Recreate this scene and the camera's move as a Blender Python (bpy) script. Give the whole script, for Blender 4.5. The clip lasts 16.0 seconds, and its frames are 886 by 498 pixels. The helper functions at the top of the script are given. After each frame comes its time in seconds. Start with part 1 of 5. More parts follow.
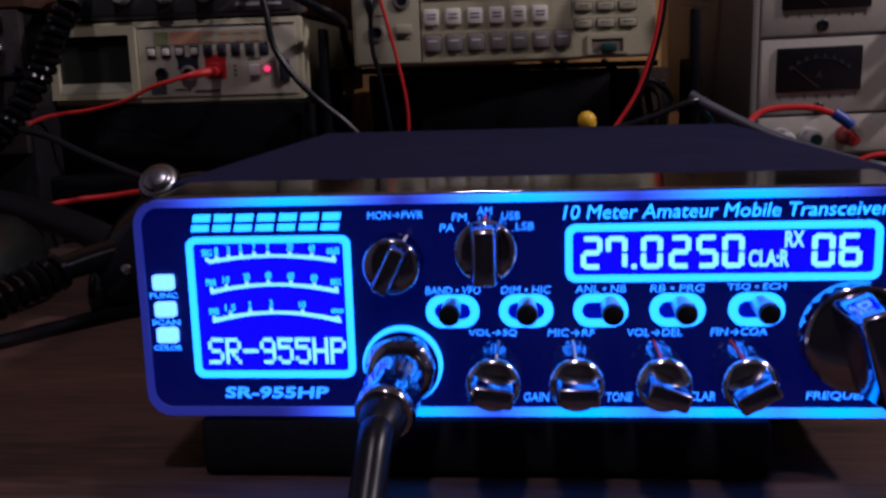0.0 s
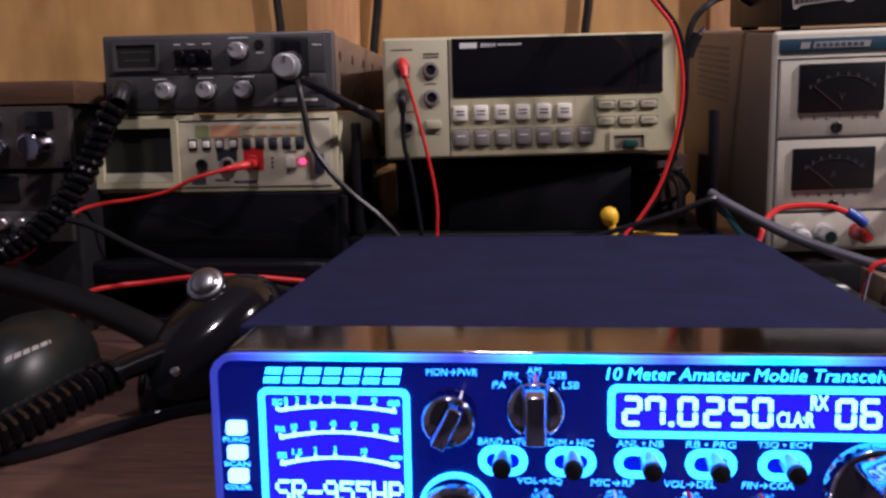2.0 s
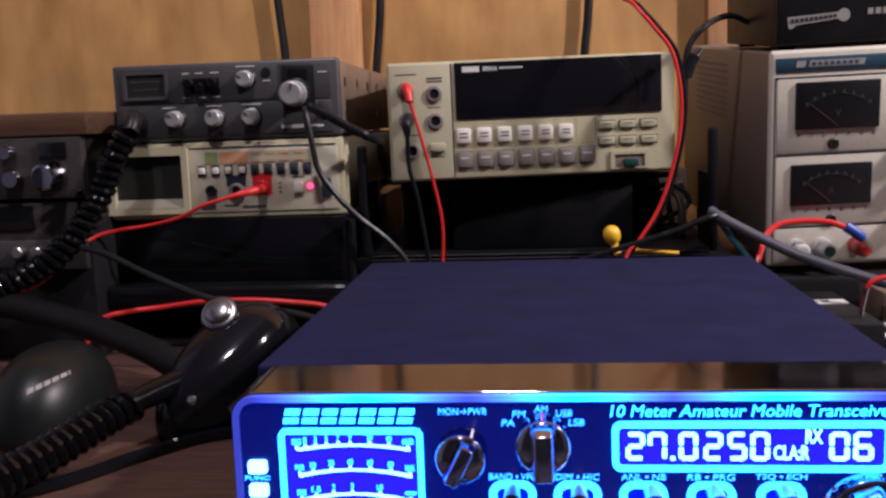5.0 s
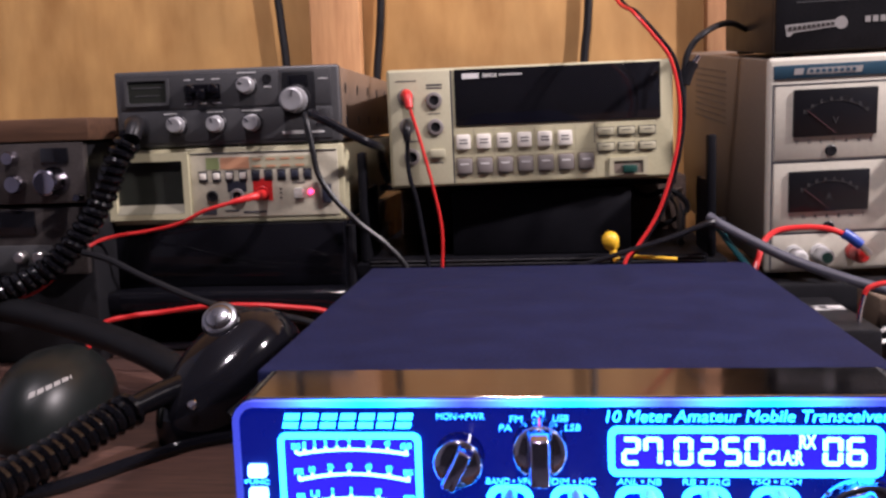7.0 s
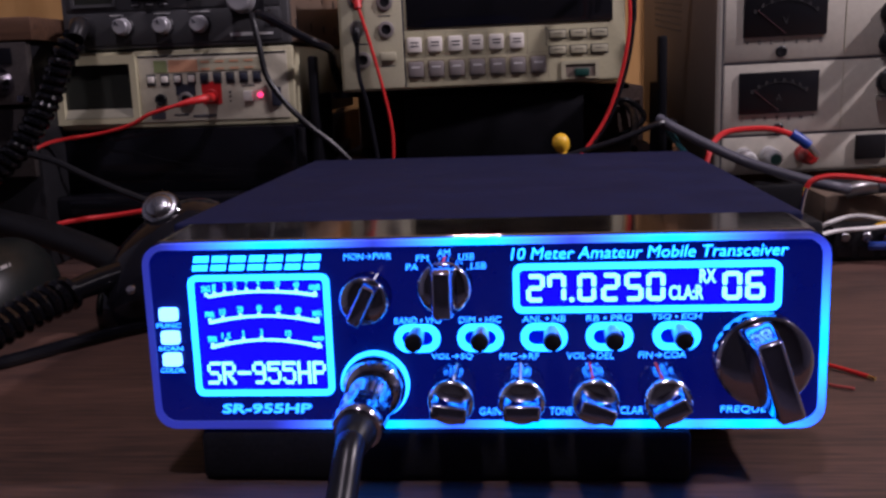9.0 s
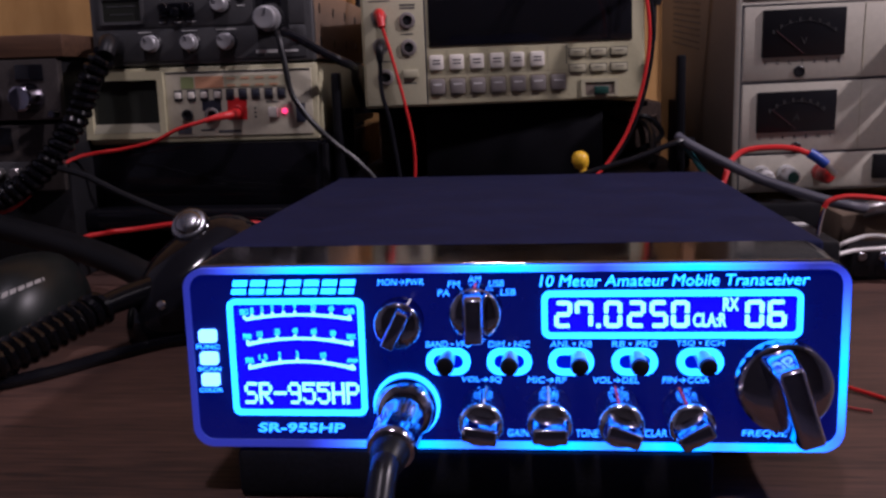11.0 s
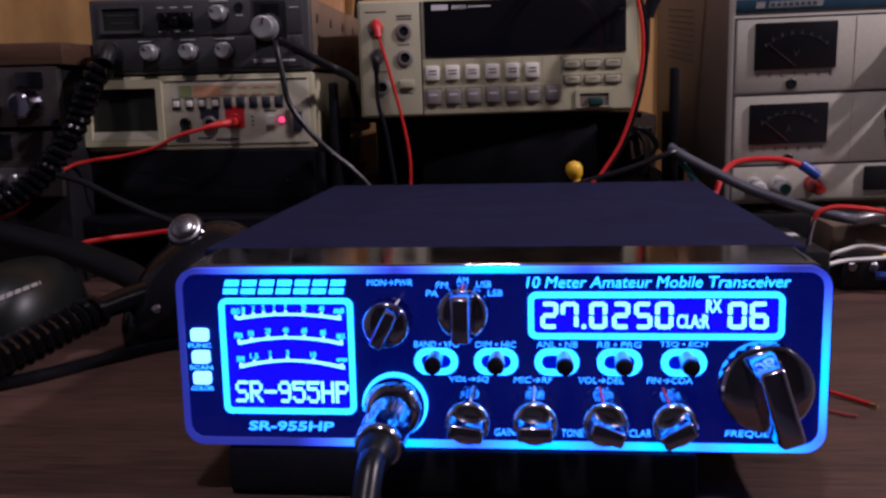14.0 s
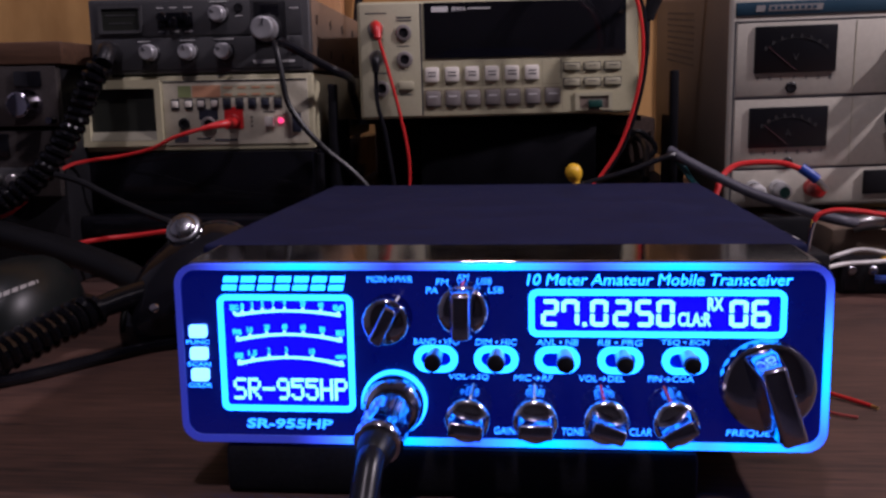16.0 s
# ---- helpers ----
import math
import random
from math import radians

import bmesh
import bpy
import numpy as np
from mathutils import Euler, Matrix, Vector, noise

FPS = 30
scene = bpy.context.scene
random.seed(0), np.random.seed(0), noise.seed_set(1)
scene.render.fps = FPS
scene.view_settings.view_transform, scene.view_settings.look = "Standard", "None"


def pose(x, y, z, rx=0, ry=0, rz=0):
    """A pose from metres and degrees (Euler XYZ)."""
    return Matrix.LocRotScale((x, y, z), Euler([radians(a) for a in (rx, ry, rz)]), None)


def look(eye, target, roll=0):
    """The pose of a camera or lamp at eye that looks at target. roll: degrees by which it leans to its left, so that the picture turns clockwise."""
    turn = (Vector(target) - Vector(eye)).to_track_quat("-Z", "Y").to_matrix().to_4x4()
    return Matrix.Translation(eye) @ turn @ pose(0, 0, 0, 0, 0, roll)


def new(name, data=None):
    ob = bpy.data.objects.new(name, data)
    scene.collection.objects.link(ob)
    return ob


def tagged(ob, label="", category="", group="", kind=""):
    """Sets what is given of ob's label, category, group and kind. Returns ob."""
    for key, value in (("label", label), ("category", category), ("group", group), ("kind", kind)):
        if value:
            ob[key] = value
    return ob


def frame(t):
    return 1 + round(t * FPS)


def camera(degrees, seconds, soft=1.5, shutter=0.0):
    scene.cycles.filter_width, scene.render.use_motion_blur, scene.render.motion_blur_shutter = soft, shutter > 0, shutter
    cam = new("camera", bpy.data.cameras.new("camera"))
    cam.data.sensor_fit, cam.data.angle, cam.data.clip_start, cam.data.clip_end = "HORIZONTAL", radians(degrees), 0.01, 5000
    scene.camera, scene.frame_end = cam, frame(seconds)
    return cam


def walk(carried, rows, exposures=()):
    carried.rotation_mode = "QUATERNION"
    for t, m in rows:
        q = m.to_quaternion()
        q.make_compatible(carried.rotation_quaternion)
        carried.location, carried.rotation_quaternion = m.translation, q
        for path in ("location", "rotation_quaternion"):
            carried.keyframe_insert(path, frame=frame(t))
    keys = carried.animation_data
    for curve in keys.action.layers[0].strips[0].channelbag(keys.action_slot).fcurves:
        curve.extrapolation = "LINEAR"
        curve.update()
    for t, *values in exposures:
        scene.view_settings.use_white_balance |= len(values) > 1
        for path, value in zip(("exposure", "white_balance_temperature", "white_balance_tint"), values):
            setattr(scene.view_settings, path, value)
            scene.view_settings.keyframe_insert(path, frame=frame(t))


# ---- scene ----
cam = camera(49.7, 16.0, 2.6, 0.5)
PATH = [
    (0, (0.002, -0.236, 0.105), (-0.181, 1.722, -0.26), -1.7),
    (0.5, (0.003, -0.245, 0.116), (-0.194, 1.717, -0.214), -1.9),
    (1, (0.0, -0.249, 0.126), (-0.208, 1.715, -0.188), -1.8),
    (1.5, (-0.001, -0.248, 0.134), (-0.199, 1.717, -0.18), -1.3),
    (2, (-0.008, -0.254, 0.14), (-0.207, 1.716, -0.14), -1.0),
    (2.5, (-0.012, -0.256, 0.142), (-0.223, 1.712, -0.142), -1.4),
    (3, (-0.009, -0.252, 0.144), (-0.222, 1.715, -0.146), -1.5),
    (3.5, (-0.009, -0.259, 0.149), (-0.213, 1.709, -0.144), -1.8),
    (4, (-0.008, -0.264, 0.153), (-0.213, 1.704, -0.136), -1.9),
    (4.5, (-0.01, -0.266, 0.154), (-0.214, 1.704, -0.13), -1.9),
    (5, (-0.008, -0.265, 0.154), (-0.215, 1.705, -0.121), -2.0),
    (5.2, (-0.007, -0.266, 0.16), (-0.212, 1.704, -0.121), -1.9),
    (7.3, (-0.007, -0.269, 0.152), (-0.216, 1.702, -0.112), -1.9),
    (7.5, (-0.006, -0.272, 0.136), (-0.224, 1.695, -0.151), -1.7),
    (8, (0.01, -0.268, 0.121), (-0.173, 1.69, -0.245), -1.4),
    (8.5, (0.015, -0.267, 0.121), (-0.157, 1.69, -0.258), -2.3),
    (9, (0.015, -0.272, 0.123), (-0.162, 1.686, -0.247), -2.0),
    (11.3, (0.01, -0.284, 0.133), (-0.195, 1.674, -0.219), -1.6),
    (11.5, (0.01, -0.286, 0.134), (-0.197, 1.674, -0.21), -1.5),
    (12, (0.011, -0.282, 0.132), (-0.198, 1.679, -0.201), -1.4),
    (12.5, (0.013, -0.284, 0.125), (-0.197, 1.676, -0.211), -1.4),
    (13, (0.012, -0.286, 0.132), (-0.199, 1.675, -0.2), -1.2),
    (13.5, (0.014, -0.287, 0.129), (-0.187, 1.677, -0.193), -1.0),
    (14, (0.014, -0.286, 0.128), (-0.186, 1.676, -0.2), -1.3),
    (14.5, (0.012, -0.285, 0.127), (-0.187, 1.678, -0.199), -1.5),
    (15, (0.016, -0.285, 0.127), (-0.178, 1.679, -0.195), -1.5),
    (15.5, (0.013, -0.284, 0.127), (-0.179, 1.68, -0.196), -1.4),
    (16, (0.013, -0.285, 0.125), (-0.182, 1.68, -0.191), -1.0),
]
EXPOSURES = [
    (0, -1.40, 5800, 29), (0.5, -1.24, 5800, 29), (1.0, -0.78, 5800, 29), (1.5, -0.40, 5800, 27), (2.0, -0.12, 6000, 23), (3.0, 0.0, 6000, 23), (4.0, 0.05, 6000, 22), (5.2, 0.08, 6000, 22),
    (7.3, 0.60, 6000, 22), (7.5, 0.48, 6000, 23), (7.8, -0.04, 5800, 27), (8.0, -0.12, 5800, 29), (8.5, -0.51, 5800, 29), (9.0, -0.61, 5800, 29), (12.5, -0.77, 5800, 29), (16, -0.77, 5800, 29)]
walk(cam, [(t, look(eye, target, roll)) for t, eye, target, roll in PATH], EXPOSURES)

# ---- world and light ----
world = bpy.data.worlds.new("room_air")
world.use_nodes = True
scene.world = world
world.node_tree.nodes["Background"].inputs[0].default_value = (0.10, 0.08, 0.07, 1)
world.node_tree.nodes["Background"].inputs[1].default_value = 0.3


def area_lamp(name, eye, target, size, watts, colour):
    data = bpy.data.lights.new(name, "AREA")
    data.shape, data.size, data.energy, data.color = "DISK", size, watts, colour
    ob = new(name, data)
    ob.matrix_world = look(eye, target)
    return ob


area_lamp("bench_lamp", (1.12, 0.04, 1.02), (0.0, 0.40, 0.1), 0.075, 25.0, (1.0, 0.89, 0.80))
area_lamp("ceiling_light", (-0.08, -0.50, 1.60), (0.0, 0.35, 0.1), 0.12, 14.5, (1.0, 0.89, 0.83))


# ---- helpers ----
def nodes_of(name):
    m = bpy.data.materials.new(name)
    m.use_nodes = True
    return m, m.node_tree.nodes, m.node_tree.links, m.node_tree.nodes["Principled BSDF"]


def paint(name, colour, rough=0.5, metal=0.0, vary=0.25, scale=60.0, bump=0.05, coat=0.0, spread=0.12):
    """A surface with two scales of variation in colour and gloss, and a fine relief."""
    m, n, l, b = nodes_of(name)
    co = n.new("ShaderNodeTexCoord")
    fine, wide = n.new("ShaderNodeTexNoise"), n.new("ShaderNodeTexNoise")
    fine.inputs["Scale"].default_value, wide.inputs["Scale"].default_value = scale * 14, scale
    wide.inputs["Detail"].default_value = 5
    for t in (fine, wide):
        l.new(co.outputs["Object"], t.inputs["Vector"])
    both = n.new("ShaderNodeMath")
    both.operation = "ADD"
    l.new(fine.outputs[0], both.inputs[0])
    l.new(wide.outputs[0], both.inputs[1])
    ramp = n.new("ShaderNodeMapRange")
    ramp.inputs["From Min"].default_value, ramp.inputs["From Max"].default_value = 0.6, 1.4
    ramp.inputs["To Min"].default_value, ramp.inputs["To Max"].default_value = 1 - vary, 1 + vary
    l.new(both.outputs[0], ramp.inputs["Value"])
    mul = n.new("ShaderNodeMix")
    mul.data_type, mul.blend_type = "RGBA", "MULTIPLY"
    mul.inputs["Factor"].default_value = 1
    mul.inputs["A"].default_value = (*colour, 1)
    l.new(ramp.outputs[0], mul.inputs["B"])
    l.new(mul.outputs["Result"], b.inputs["Base Color"])
    gloss = n.new("ShaderNodeMapRange")
    gloss.inputs["To Min"].default_value, gloss.inputs["To Max"].default_value = max(0.02, rough - spread), min(1, rough + spread)
    l.new(wide.outputs[0], gloss.inputs["Value"])
    l.new(gloss.outputs[0], b.inputs["Roughness"])
    b.inputs["Metallic"].default_value = metal
    b.inputs["Coat Weight"].default_value = coat
    if bump:
        bp = n.new("ShaderNodeBump")
        bp.inputs["Strength"].default_value, bp.inputs["Distance"].default_value = bump, 0.0004
        l.new(fine.outputs[0], bp.inputs["Height"])
        l.new(bp.outputs[0], b.inputs["Normal"])
    return m


def wood(name, dark, light, along, rough, grain=(9.0, 260.0), knots=0.0, stretch=0.09):
    """Wood whose grain runs along one axis (0, 1 or 2)."""
    m, n, l, b = nodes_of(name)
    co, mp = n.new("ShaderNodeTexCoord"), n.new("ShaderNodeMapping")
    l.new(co.outputs["Object"], mp.inputs["Vector"])
    mp.inputs["Scale"].default_value = [stretch if a == along else 1.0 for a in range(3)]
    big, thin = n.new("ShaderNodeTexNoise"), n.new("ShaderNodeTexNoise")
    big.inputs["Scale"].default_value, thin.inputs["Scale"].default_value = grain
    big.inputs["Detail"].default_value, big.inputs["Distortion"].default_value = 6, 1.2
    thin.inputs["Detail"].default_value = 4
    for t in (big, thin):
        l.new(mp.outputs[0], t.inputs["Vector"])
    mixer = n.new("ShaderNodeMath")
    mixer.operation = "MULTIPLY_ADD"
    mixer.inputs[1].default_value = 0.55
    l.new(thin.outputs[0], mixer.inputs[0])
    half = n.new("ShaderNodeMath")
    half.operation = "MULTIPLY"
    half.inputs[1].default_value = 0.6
    l.new(big.outputs[0], half.inputs[0])
    l.new(half.outputs[0], mixer.inputs[2])
    ramp = n.new("ShaderNodeValToRGB")
    ramp.color_ramp.elements[0].position, ramp.color_ramp.elements[1].position = 0.40, 0.72
    ramp.color_ramp.elements[0].color, ramp.color_ramp.elements[1].color = (*dark, 1), (*light, 1)
    l.new(mixer.outputs[0], ramp.inputs[0])
    out = ramp.outputs[0]
    if knots:
        spot, spot_ramp = n.new("ShaderNodeTexVoronoi"), n.new("ShaderNodeMapRange")
        spot.inputs["Scale"].default_value = 6.0
        mp2 = n.new("ShaderNodeMapping")
        mp2.inputs["Scale"].default_value = [0.5 if a == along else 1.0 for a in range(3)]
        l.new(co.outputs["Object"], mp2.inputs["Vector"])
        l.new(mp2.outputs[0], spot.inputs["Vector"])
        spot_ramp.inputs["From Min"].default_value, spot_ramp.inputs["From Max"].default_value = 0.02, 0.22
        spot_ramp.inputs["To Min"].default_value, spot_ramp.inputs["To Max"].default_value = 1 - knots, 1.0
        l.new(spot.outputs["Distance"], spot_ramp.inputs["Value"])
        mul = n.new("ShaderNodeMix")
        mul.data_type, mul.blend_type = "RGBA", "MULTIPLY"
        mul.inputs["Factor"].default_value = 1
        l.new(out, mul.inputs["A"])
        l.new(spot_ramp.outputs[0], mul.inputs["B"])
        out = mul.outputs["Result"]
    if knots:
        blotch, tone = n.new("ShaderNodeTexNoise"), n.new("ShaderNodeMapRange")
        blotch.inputs["Scale"].default_value, blotch.inputs["Detail"].default_value = 7.0, 3
        l.new(co.outputs["Object"], blotch.inputs["Vector"])
        tone.inputs["From Min"].default_value, tone.inputs["From Max"].default_value = 0.3, 0.7
        tone.inputs["To Min"].default_value, tone.inputs["To Max"].default_value = 0.74, 1.16
        l.new(blotch.outputs[0], tone.inputs["Value"])
        mul2 = n.new("ShaderNodeMix")
        mul2.data_type, mul2.blend_type = "RGBA", "MULTIPLY"
        mul2.inputs["Factor"].default_value = 1
        l.new(out, mul2.inputs["A"])
        l.new(tone.outputs[0], mul2.inputs["B"])
        out = mul2.outputs["Result"]
    l.new(out, b.inputs["Base Color"])
    b.inputs["Roughness"].default_value = rough
    bp = n.new("ShaderNodeBump")
    bp.inputs["Strength"].default_value, bp.inputs["Distance"].default_value = 0.12, 0.0006
    l.new(mixer.outputs[0], bp.inputs["Height"])
    l.new(bp.outputs[0], b.inputs["Normal"])
    return m


def glow(name, colour, strength, spots=(), floor=0.35, reach=0.03):
    """A backlit surface; spots: places (x, z) of the lamps behind it, where it shines brightest."""
    m, n, l, b = nodes_of(name)
    b.inputs["Base Color"].default_value = (*[c * 0.3 for c in colour], 1)
    b.inputs["Roughness"].default_value = 0.3
    b.inputs["Emission Color"].default_value = (*colour, 1)
    b.inputs["Emission Strength"].default_value = strength
    if spots:
        geo = n.new("ShaderNodeNewGeometry")
        total = None
        for x, z in spots:
            d = n.new("ShaderNodeVectorMath")
            d.operation = "DISTANCE"
            d.inputs[1].default_value = (x, 0, z)
            l.new(geo.outputs["Position"], d.inputs[0])
            fall = n.new("ShaderNodeMapRange")
            fall.interpolation_type = "SMOOTHSTEP"
            fall.inputs["From Min"].default_value, fall.inputs["From Max"].default_value = 0.0, reach
            fall.inputs["To Min"].default_value, fall.inputs["To Max"].default_value = 1.0, 0.0
            l.new(d.outputs["Value"], fall.inputs["Value"])
            if total is None:
                total = fall.outputs[0]
            else:
                s = n.new("ShaderNodeMath")
                s.operation = "MAXIMUM"
                l.new(total, s.inputs[0])
                l.new(fall.outputs[0], s.inputs[1])
                total = s.outputs[0]
        tint = n.new("ShaderNodeMix")
        tint.data_type = "RGBA"
        tint.inputs["A"].default_value, tint.inputs["B"].default_value = (0.055, 0.085, 1.0, 1), (*colour, 1)
        l.new(total, tint.inputs["Factor"])
        l.new(tint.outputs["Result"], b.inputs["Emission Color"])
        amp = n.new("ShaderNodeMapRange")
        amp.inputs["To Min"].default_value, amp.inputs["To Max"].default_value = strength * floor, strength
        l.new(total, amp.inputs["Value"])
        l.new(amp.outputs[0], b.inputs["Emission Strength"])
    return m


def box(x0, x1, y0, y1, z0, z1, bevel=0.0, segments=2, bm=None):
    own = bmesh.new()
    bmesh.ops.create_cube(own, size=1.0, matrix=Matrix.Translation(((x0 + x1) / 2, (y0 + y1) / 2, (z0 + z1) / 2)) @ Matrix.Diagonal((x1 - x0, y1 - y0, z1 - z0, 1)))
    if bevel:
        bmesh.ops.bevel(own, geom=own.edges[:], offset=bevel, segments=segments, affect="EDGES", profile=0.5)
    return join(bm, own)


def join(bm, own):
    if bm is None:
        return own
    data = bpy.data.meshes.new("piece")
    own.to_mesh(data)
    own.free()
    bm.from_mesh(data)
    bpy.data.meshes.remove(data)
    return bm


def lathe(profile, m=None, segments=32, bm=None, wobble=None):
    """Turns (radius, height) pairs round z, closed at both ends; m places the result. wobble(angle, height) scales the radius."""
    own = bmesh.new()
    rings = []
    for r, h in profile:
        ring = []
        for k in range(segments):
            a = 2 * math.pi * k / segments
            rr = r * (wobble(a, h) if wobble else 1)
            ring.append(own.verts.new((rr * math.cos(a), rr * math.sin(a), h)))
        rings.append(ring)
    for a, b in zip(rings, rings[1:]):
        for k in range(segments):
            own.faces.new((a[k], a[(k + 1) % segments], b[(k + 1) % segments], b[k]))
    own.faces.new(rings[0][::-1])
    own.faces.new(rings[-1])
    if m is not None:
        bmesh.ops.transform(own, matrix=m, verts=own.verts)
    bmesh.ops.recalc_face_normals(own, faces=own.faces)
    return join(bm, own)


def outward(x, y, z):
    """The pose of a turned thing that sticks out of a front (towards -y)."""
    return pose(x, y, z, 90, 0, 0)


def smooth_path(points, steps=10):
    p = [Vector(q) for q in points]
    p = [2 * p[0] - p[1], *p, 2 * p[-1] - p[-2]]
    out = []
    for a, b, c, d in zip(p, p[1:], p[2:], p[3:]):
        for k in range(steps):
            t = k / steps
            out.append(0.5 * (2 * b + (c - a) * t + (2 * a - 5 * b + 4 * c - d) * t * t + (3 * b - a - 3 * c + d) * t ** 3))
    return [*out, p[-2]]


def sweep(path, radius, sides=8, bm=None):
    own = bmesh.new()
    rings, side = [], None
    for k, q in enumerate(path):
        way = (path[min(k + 1, len(path) - 1)] - path[max(k - 1, 0)]).normalized()
        if side is None:
            side = way.orthogonal().normalized()
        side = (side - way * side.dot(way)).normalized()
        up = way.cross(side)
        r = radius(k / (len(path) - 1)) if callable(radius) else radius
        rings.append([own.verts.new(q + r * (math.cos(a) * side + math.sin(a) * up)) for a in (2 * math.pi * j / sides for j in range(sides))])
    for a, b in zip(rings, rings[1:]):
        for j in range(sides):
            own.faces.new((a[j], a[(j + 1) % sides], b[(j + 1) % sides], b[j]))
    own.faces.new(rings[0][::-1])
    own.faces.new(rings[-1])
    bmesh.ops.recalc_face_normals(own, faces=own.faces)
    return join(bm, own)


def tube(points, radius, sides=8, steps=10, bm=None):
    return sweep(smooth_path(points, steps), radius, sides, bm)


def coil(points, radius, wire, turns, sides=6, per_turn=12):
    """A coiled cord along a smooth line."""
    line = smooth_path(points, 24)
    lengths = [0.0]
    for a, b in zip(line, line[1:]):
        lengths.append(lengths[-1] + (b - a).length)
    count = turns * per_turn
    path, side = [], None
    for k in range(count + 1):
        s = lengths[-1] * k / count
        j = max(i for i in range(len(line) - 1) if lengths[i] <= s + 1e-9)
        t = (s - lengths[j]) / max(1e-9, lengths[j + 1] - lengths[j])
        q, way = line[j].lerp(line[j + 1], t), (line[min(j + 2, len(line) - 1)] - line[max(j - 1, 0)]).normalized()
        if side is None:
            side = way.orthogonal().normalized()
        side = (side - way * side.dot(way)).normalized()
        a = 2 * math.pi * k / per_turn
        path.append(q + radius * (math.cos(a) * side + math.sin(a) * way.cross(side)))
    return sweep(path, wire, sides)


def round_rect(x0, x1, z0, z1, r, n=6):
    pts = []
    for cx, cz, a0 in ((x1 - r, z1 - r, 0), (x0 + r, z1 - r, 90), (x0 + r, z0 + r, 180), (x1 - r, z0 + r, 270)):
        for k in range(n + 1):
            a = radians(a0 + 90 * k / n)
            pts.append((cx + r * math.cos(a), cz + r * math.sin(a)))
    return pts


def slab(outline, y0, y1, bm=None, edge=0.0):
    """An upright plate of that outline (x, z), from y0 (front) to y1, with its front edge rounded by a chamfer."""
    own = bmesh.new()
    cx = sum(p[0] for p in outline) / len(outline)
    cz = sum(p[1] for p in outline) / len(outline)
    w = max(p[0] for p in outline) - min(p[0] for p in outline)
    h = max(p[1] for p in outline) - min(p[1] for p in outline)
    rings = []
    for inset, y in ([(edge, y0), (edge * 0.3, y0 + edge * 0.3)] if edge else []) + [(0, y0 + edge), (0, y1)]:
        rings.append([own.verts.new((cx + (x - cx) * (1 - 2 * inset / w), y, cz + (z - cz) * (1 - 2 * inset / h))) for x, z in outline])
    k = len(outline)
    for a, b in zip(rings, rings[1:]):
        for j in range(k):
            own.faces.new((a[j], a[(j + 1) % k], b[(j + 1) % k], b[j]))
    own.faces.new(rings[0])
    own.faces.new(rings[-1][::-1])
    bmesh.ops.recalc_face_normals(own, faces=own.faces)
    return join(bm, own)


def hoop(outer, inner, y0, y1, bm=None):
    """A frame between two outlines of the same number of corners, from y0 (front) to y1."""
    own = bmesh.new()
    rings = [[own.verts.new((x, y, z)) for x, z in line] for line, y in ((outer, y1), (outer, y0), (inner, y0), (inner, y1))]
    k = len(outer)
    for a, b in ((0, 1), (1, 2), (2, 3), (3, 0)):
        for j in range(k):
            own.faces.new((rings[a][j], rings[a][(j + 1) % k], rings[b][(j + 1) % k], rings[b][j]))
    bmesh.ops.recalc_face_normals(own, faces=own.faces)
    return join(bm, own)


def bars(rows, y0, y1, bm=None):
    """Small upright plates x0, x1, z0, z1 in one mesh."""
    for x0, x1, z0, z1 in rows:
        bm = box(x0, x1, y0, y1, z0, z1, bm=bm)
    return bm


def letters(text, x0, x1, z0, z1, y, depth=0.0002, shear=0.0, bold=0.0, bm=None):
    """Raised letters that fill a rectangle of an upright front."""
    cu = bpy.data.curves.new("letters", "FONT")
    cu.body, cu.shear, cu.extrude, cu.offset, cu.resolution_u = text, shear, 0.01, bold, 3
    ob = bpy.data.objects.new("letters", cu)
    data = bpy.data.meshes.new_from_object(ob)
    bpy.data.objects.remove(ob)
    xs, ys = [v.co.x for v in data.vertices], [v.co.y for v in data.vertices]
    lo, hi = min(xs), max(xs)
    bottom, top = min(ys), max(ys)
    for v in data.vertices:
        u, w, d = v.co
        v.co = (x0 + (u - lo) / (hi - lo) * (x1 - x0), y - d / 0.01 * depth / 2, z0 + (w - bottom) / (top - bottom) * (z1 - z0))
    own = bm or bmesh.new()
    own.from_mesh(data)
    bpy.data.meshes.remove(data)
    bpy.data.curves.remove(cu)
    return own


SMOOTH = radians(35)


def part(name, bm, material, parent=None, label="", flat=False):
    data = bpy.data.meshes.new(name)
    for f in bm.faces:
        f.smooth = not flat
    for e in bm.edges:
        if len(e.link_faces) == 2 and e.calc_face_angle(0) > SMOOTH:
            e.smooth = False
    bm.to_mesh(data)
    bm.free()
    data.materials.append(material)
    ob = new(name, data)
    ob.parent = parent
    if label:
        tagged(ob, label)
    return ob


def marks(name, rows, y0, y1, material, parent, label=""):
    """Each small plate x0, x1, z0, z1 of a front as a part of its own."""
    for x0, x1, z0, z1 in rows:
        part(name, box(x0, x1, y0, y1, z0, z1), material, parent, label)


def thing(name, label, category, m=None, group=""):
    ob = new(name)
    ob.empty_display_size = 0.01
    if m is not None:
        ob.matrix_world = m
    return tagged(ob, label, category, group)


def single(name, bm, material, label, category, group="", kind=""):
    ob = part(name, bm, material)
    return tagged(ob, label, category, group, kind)


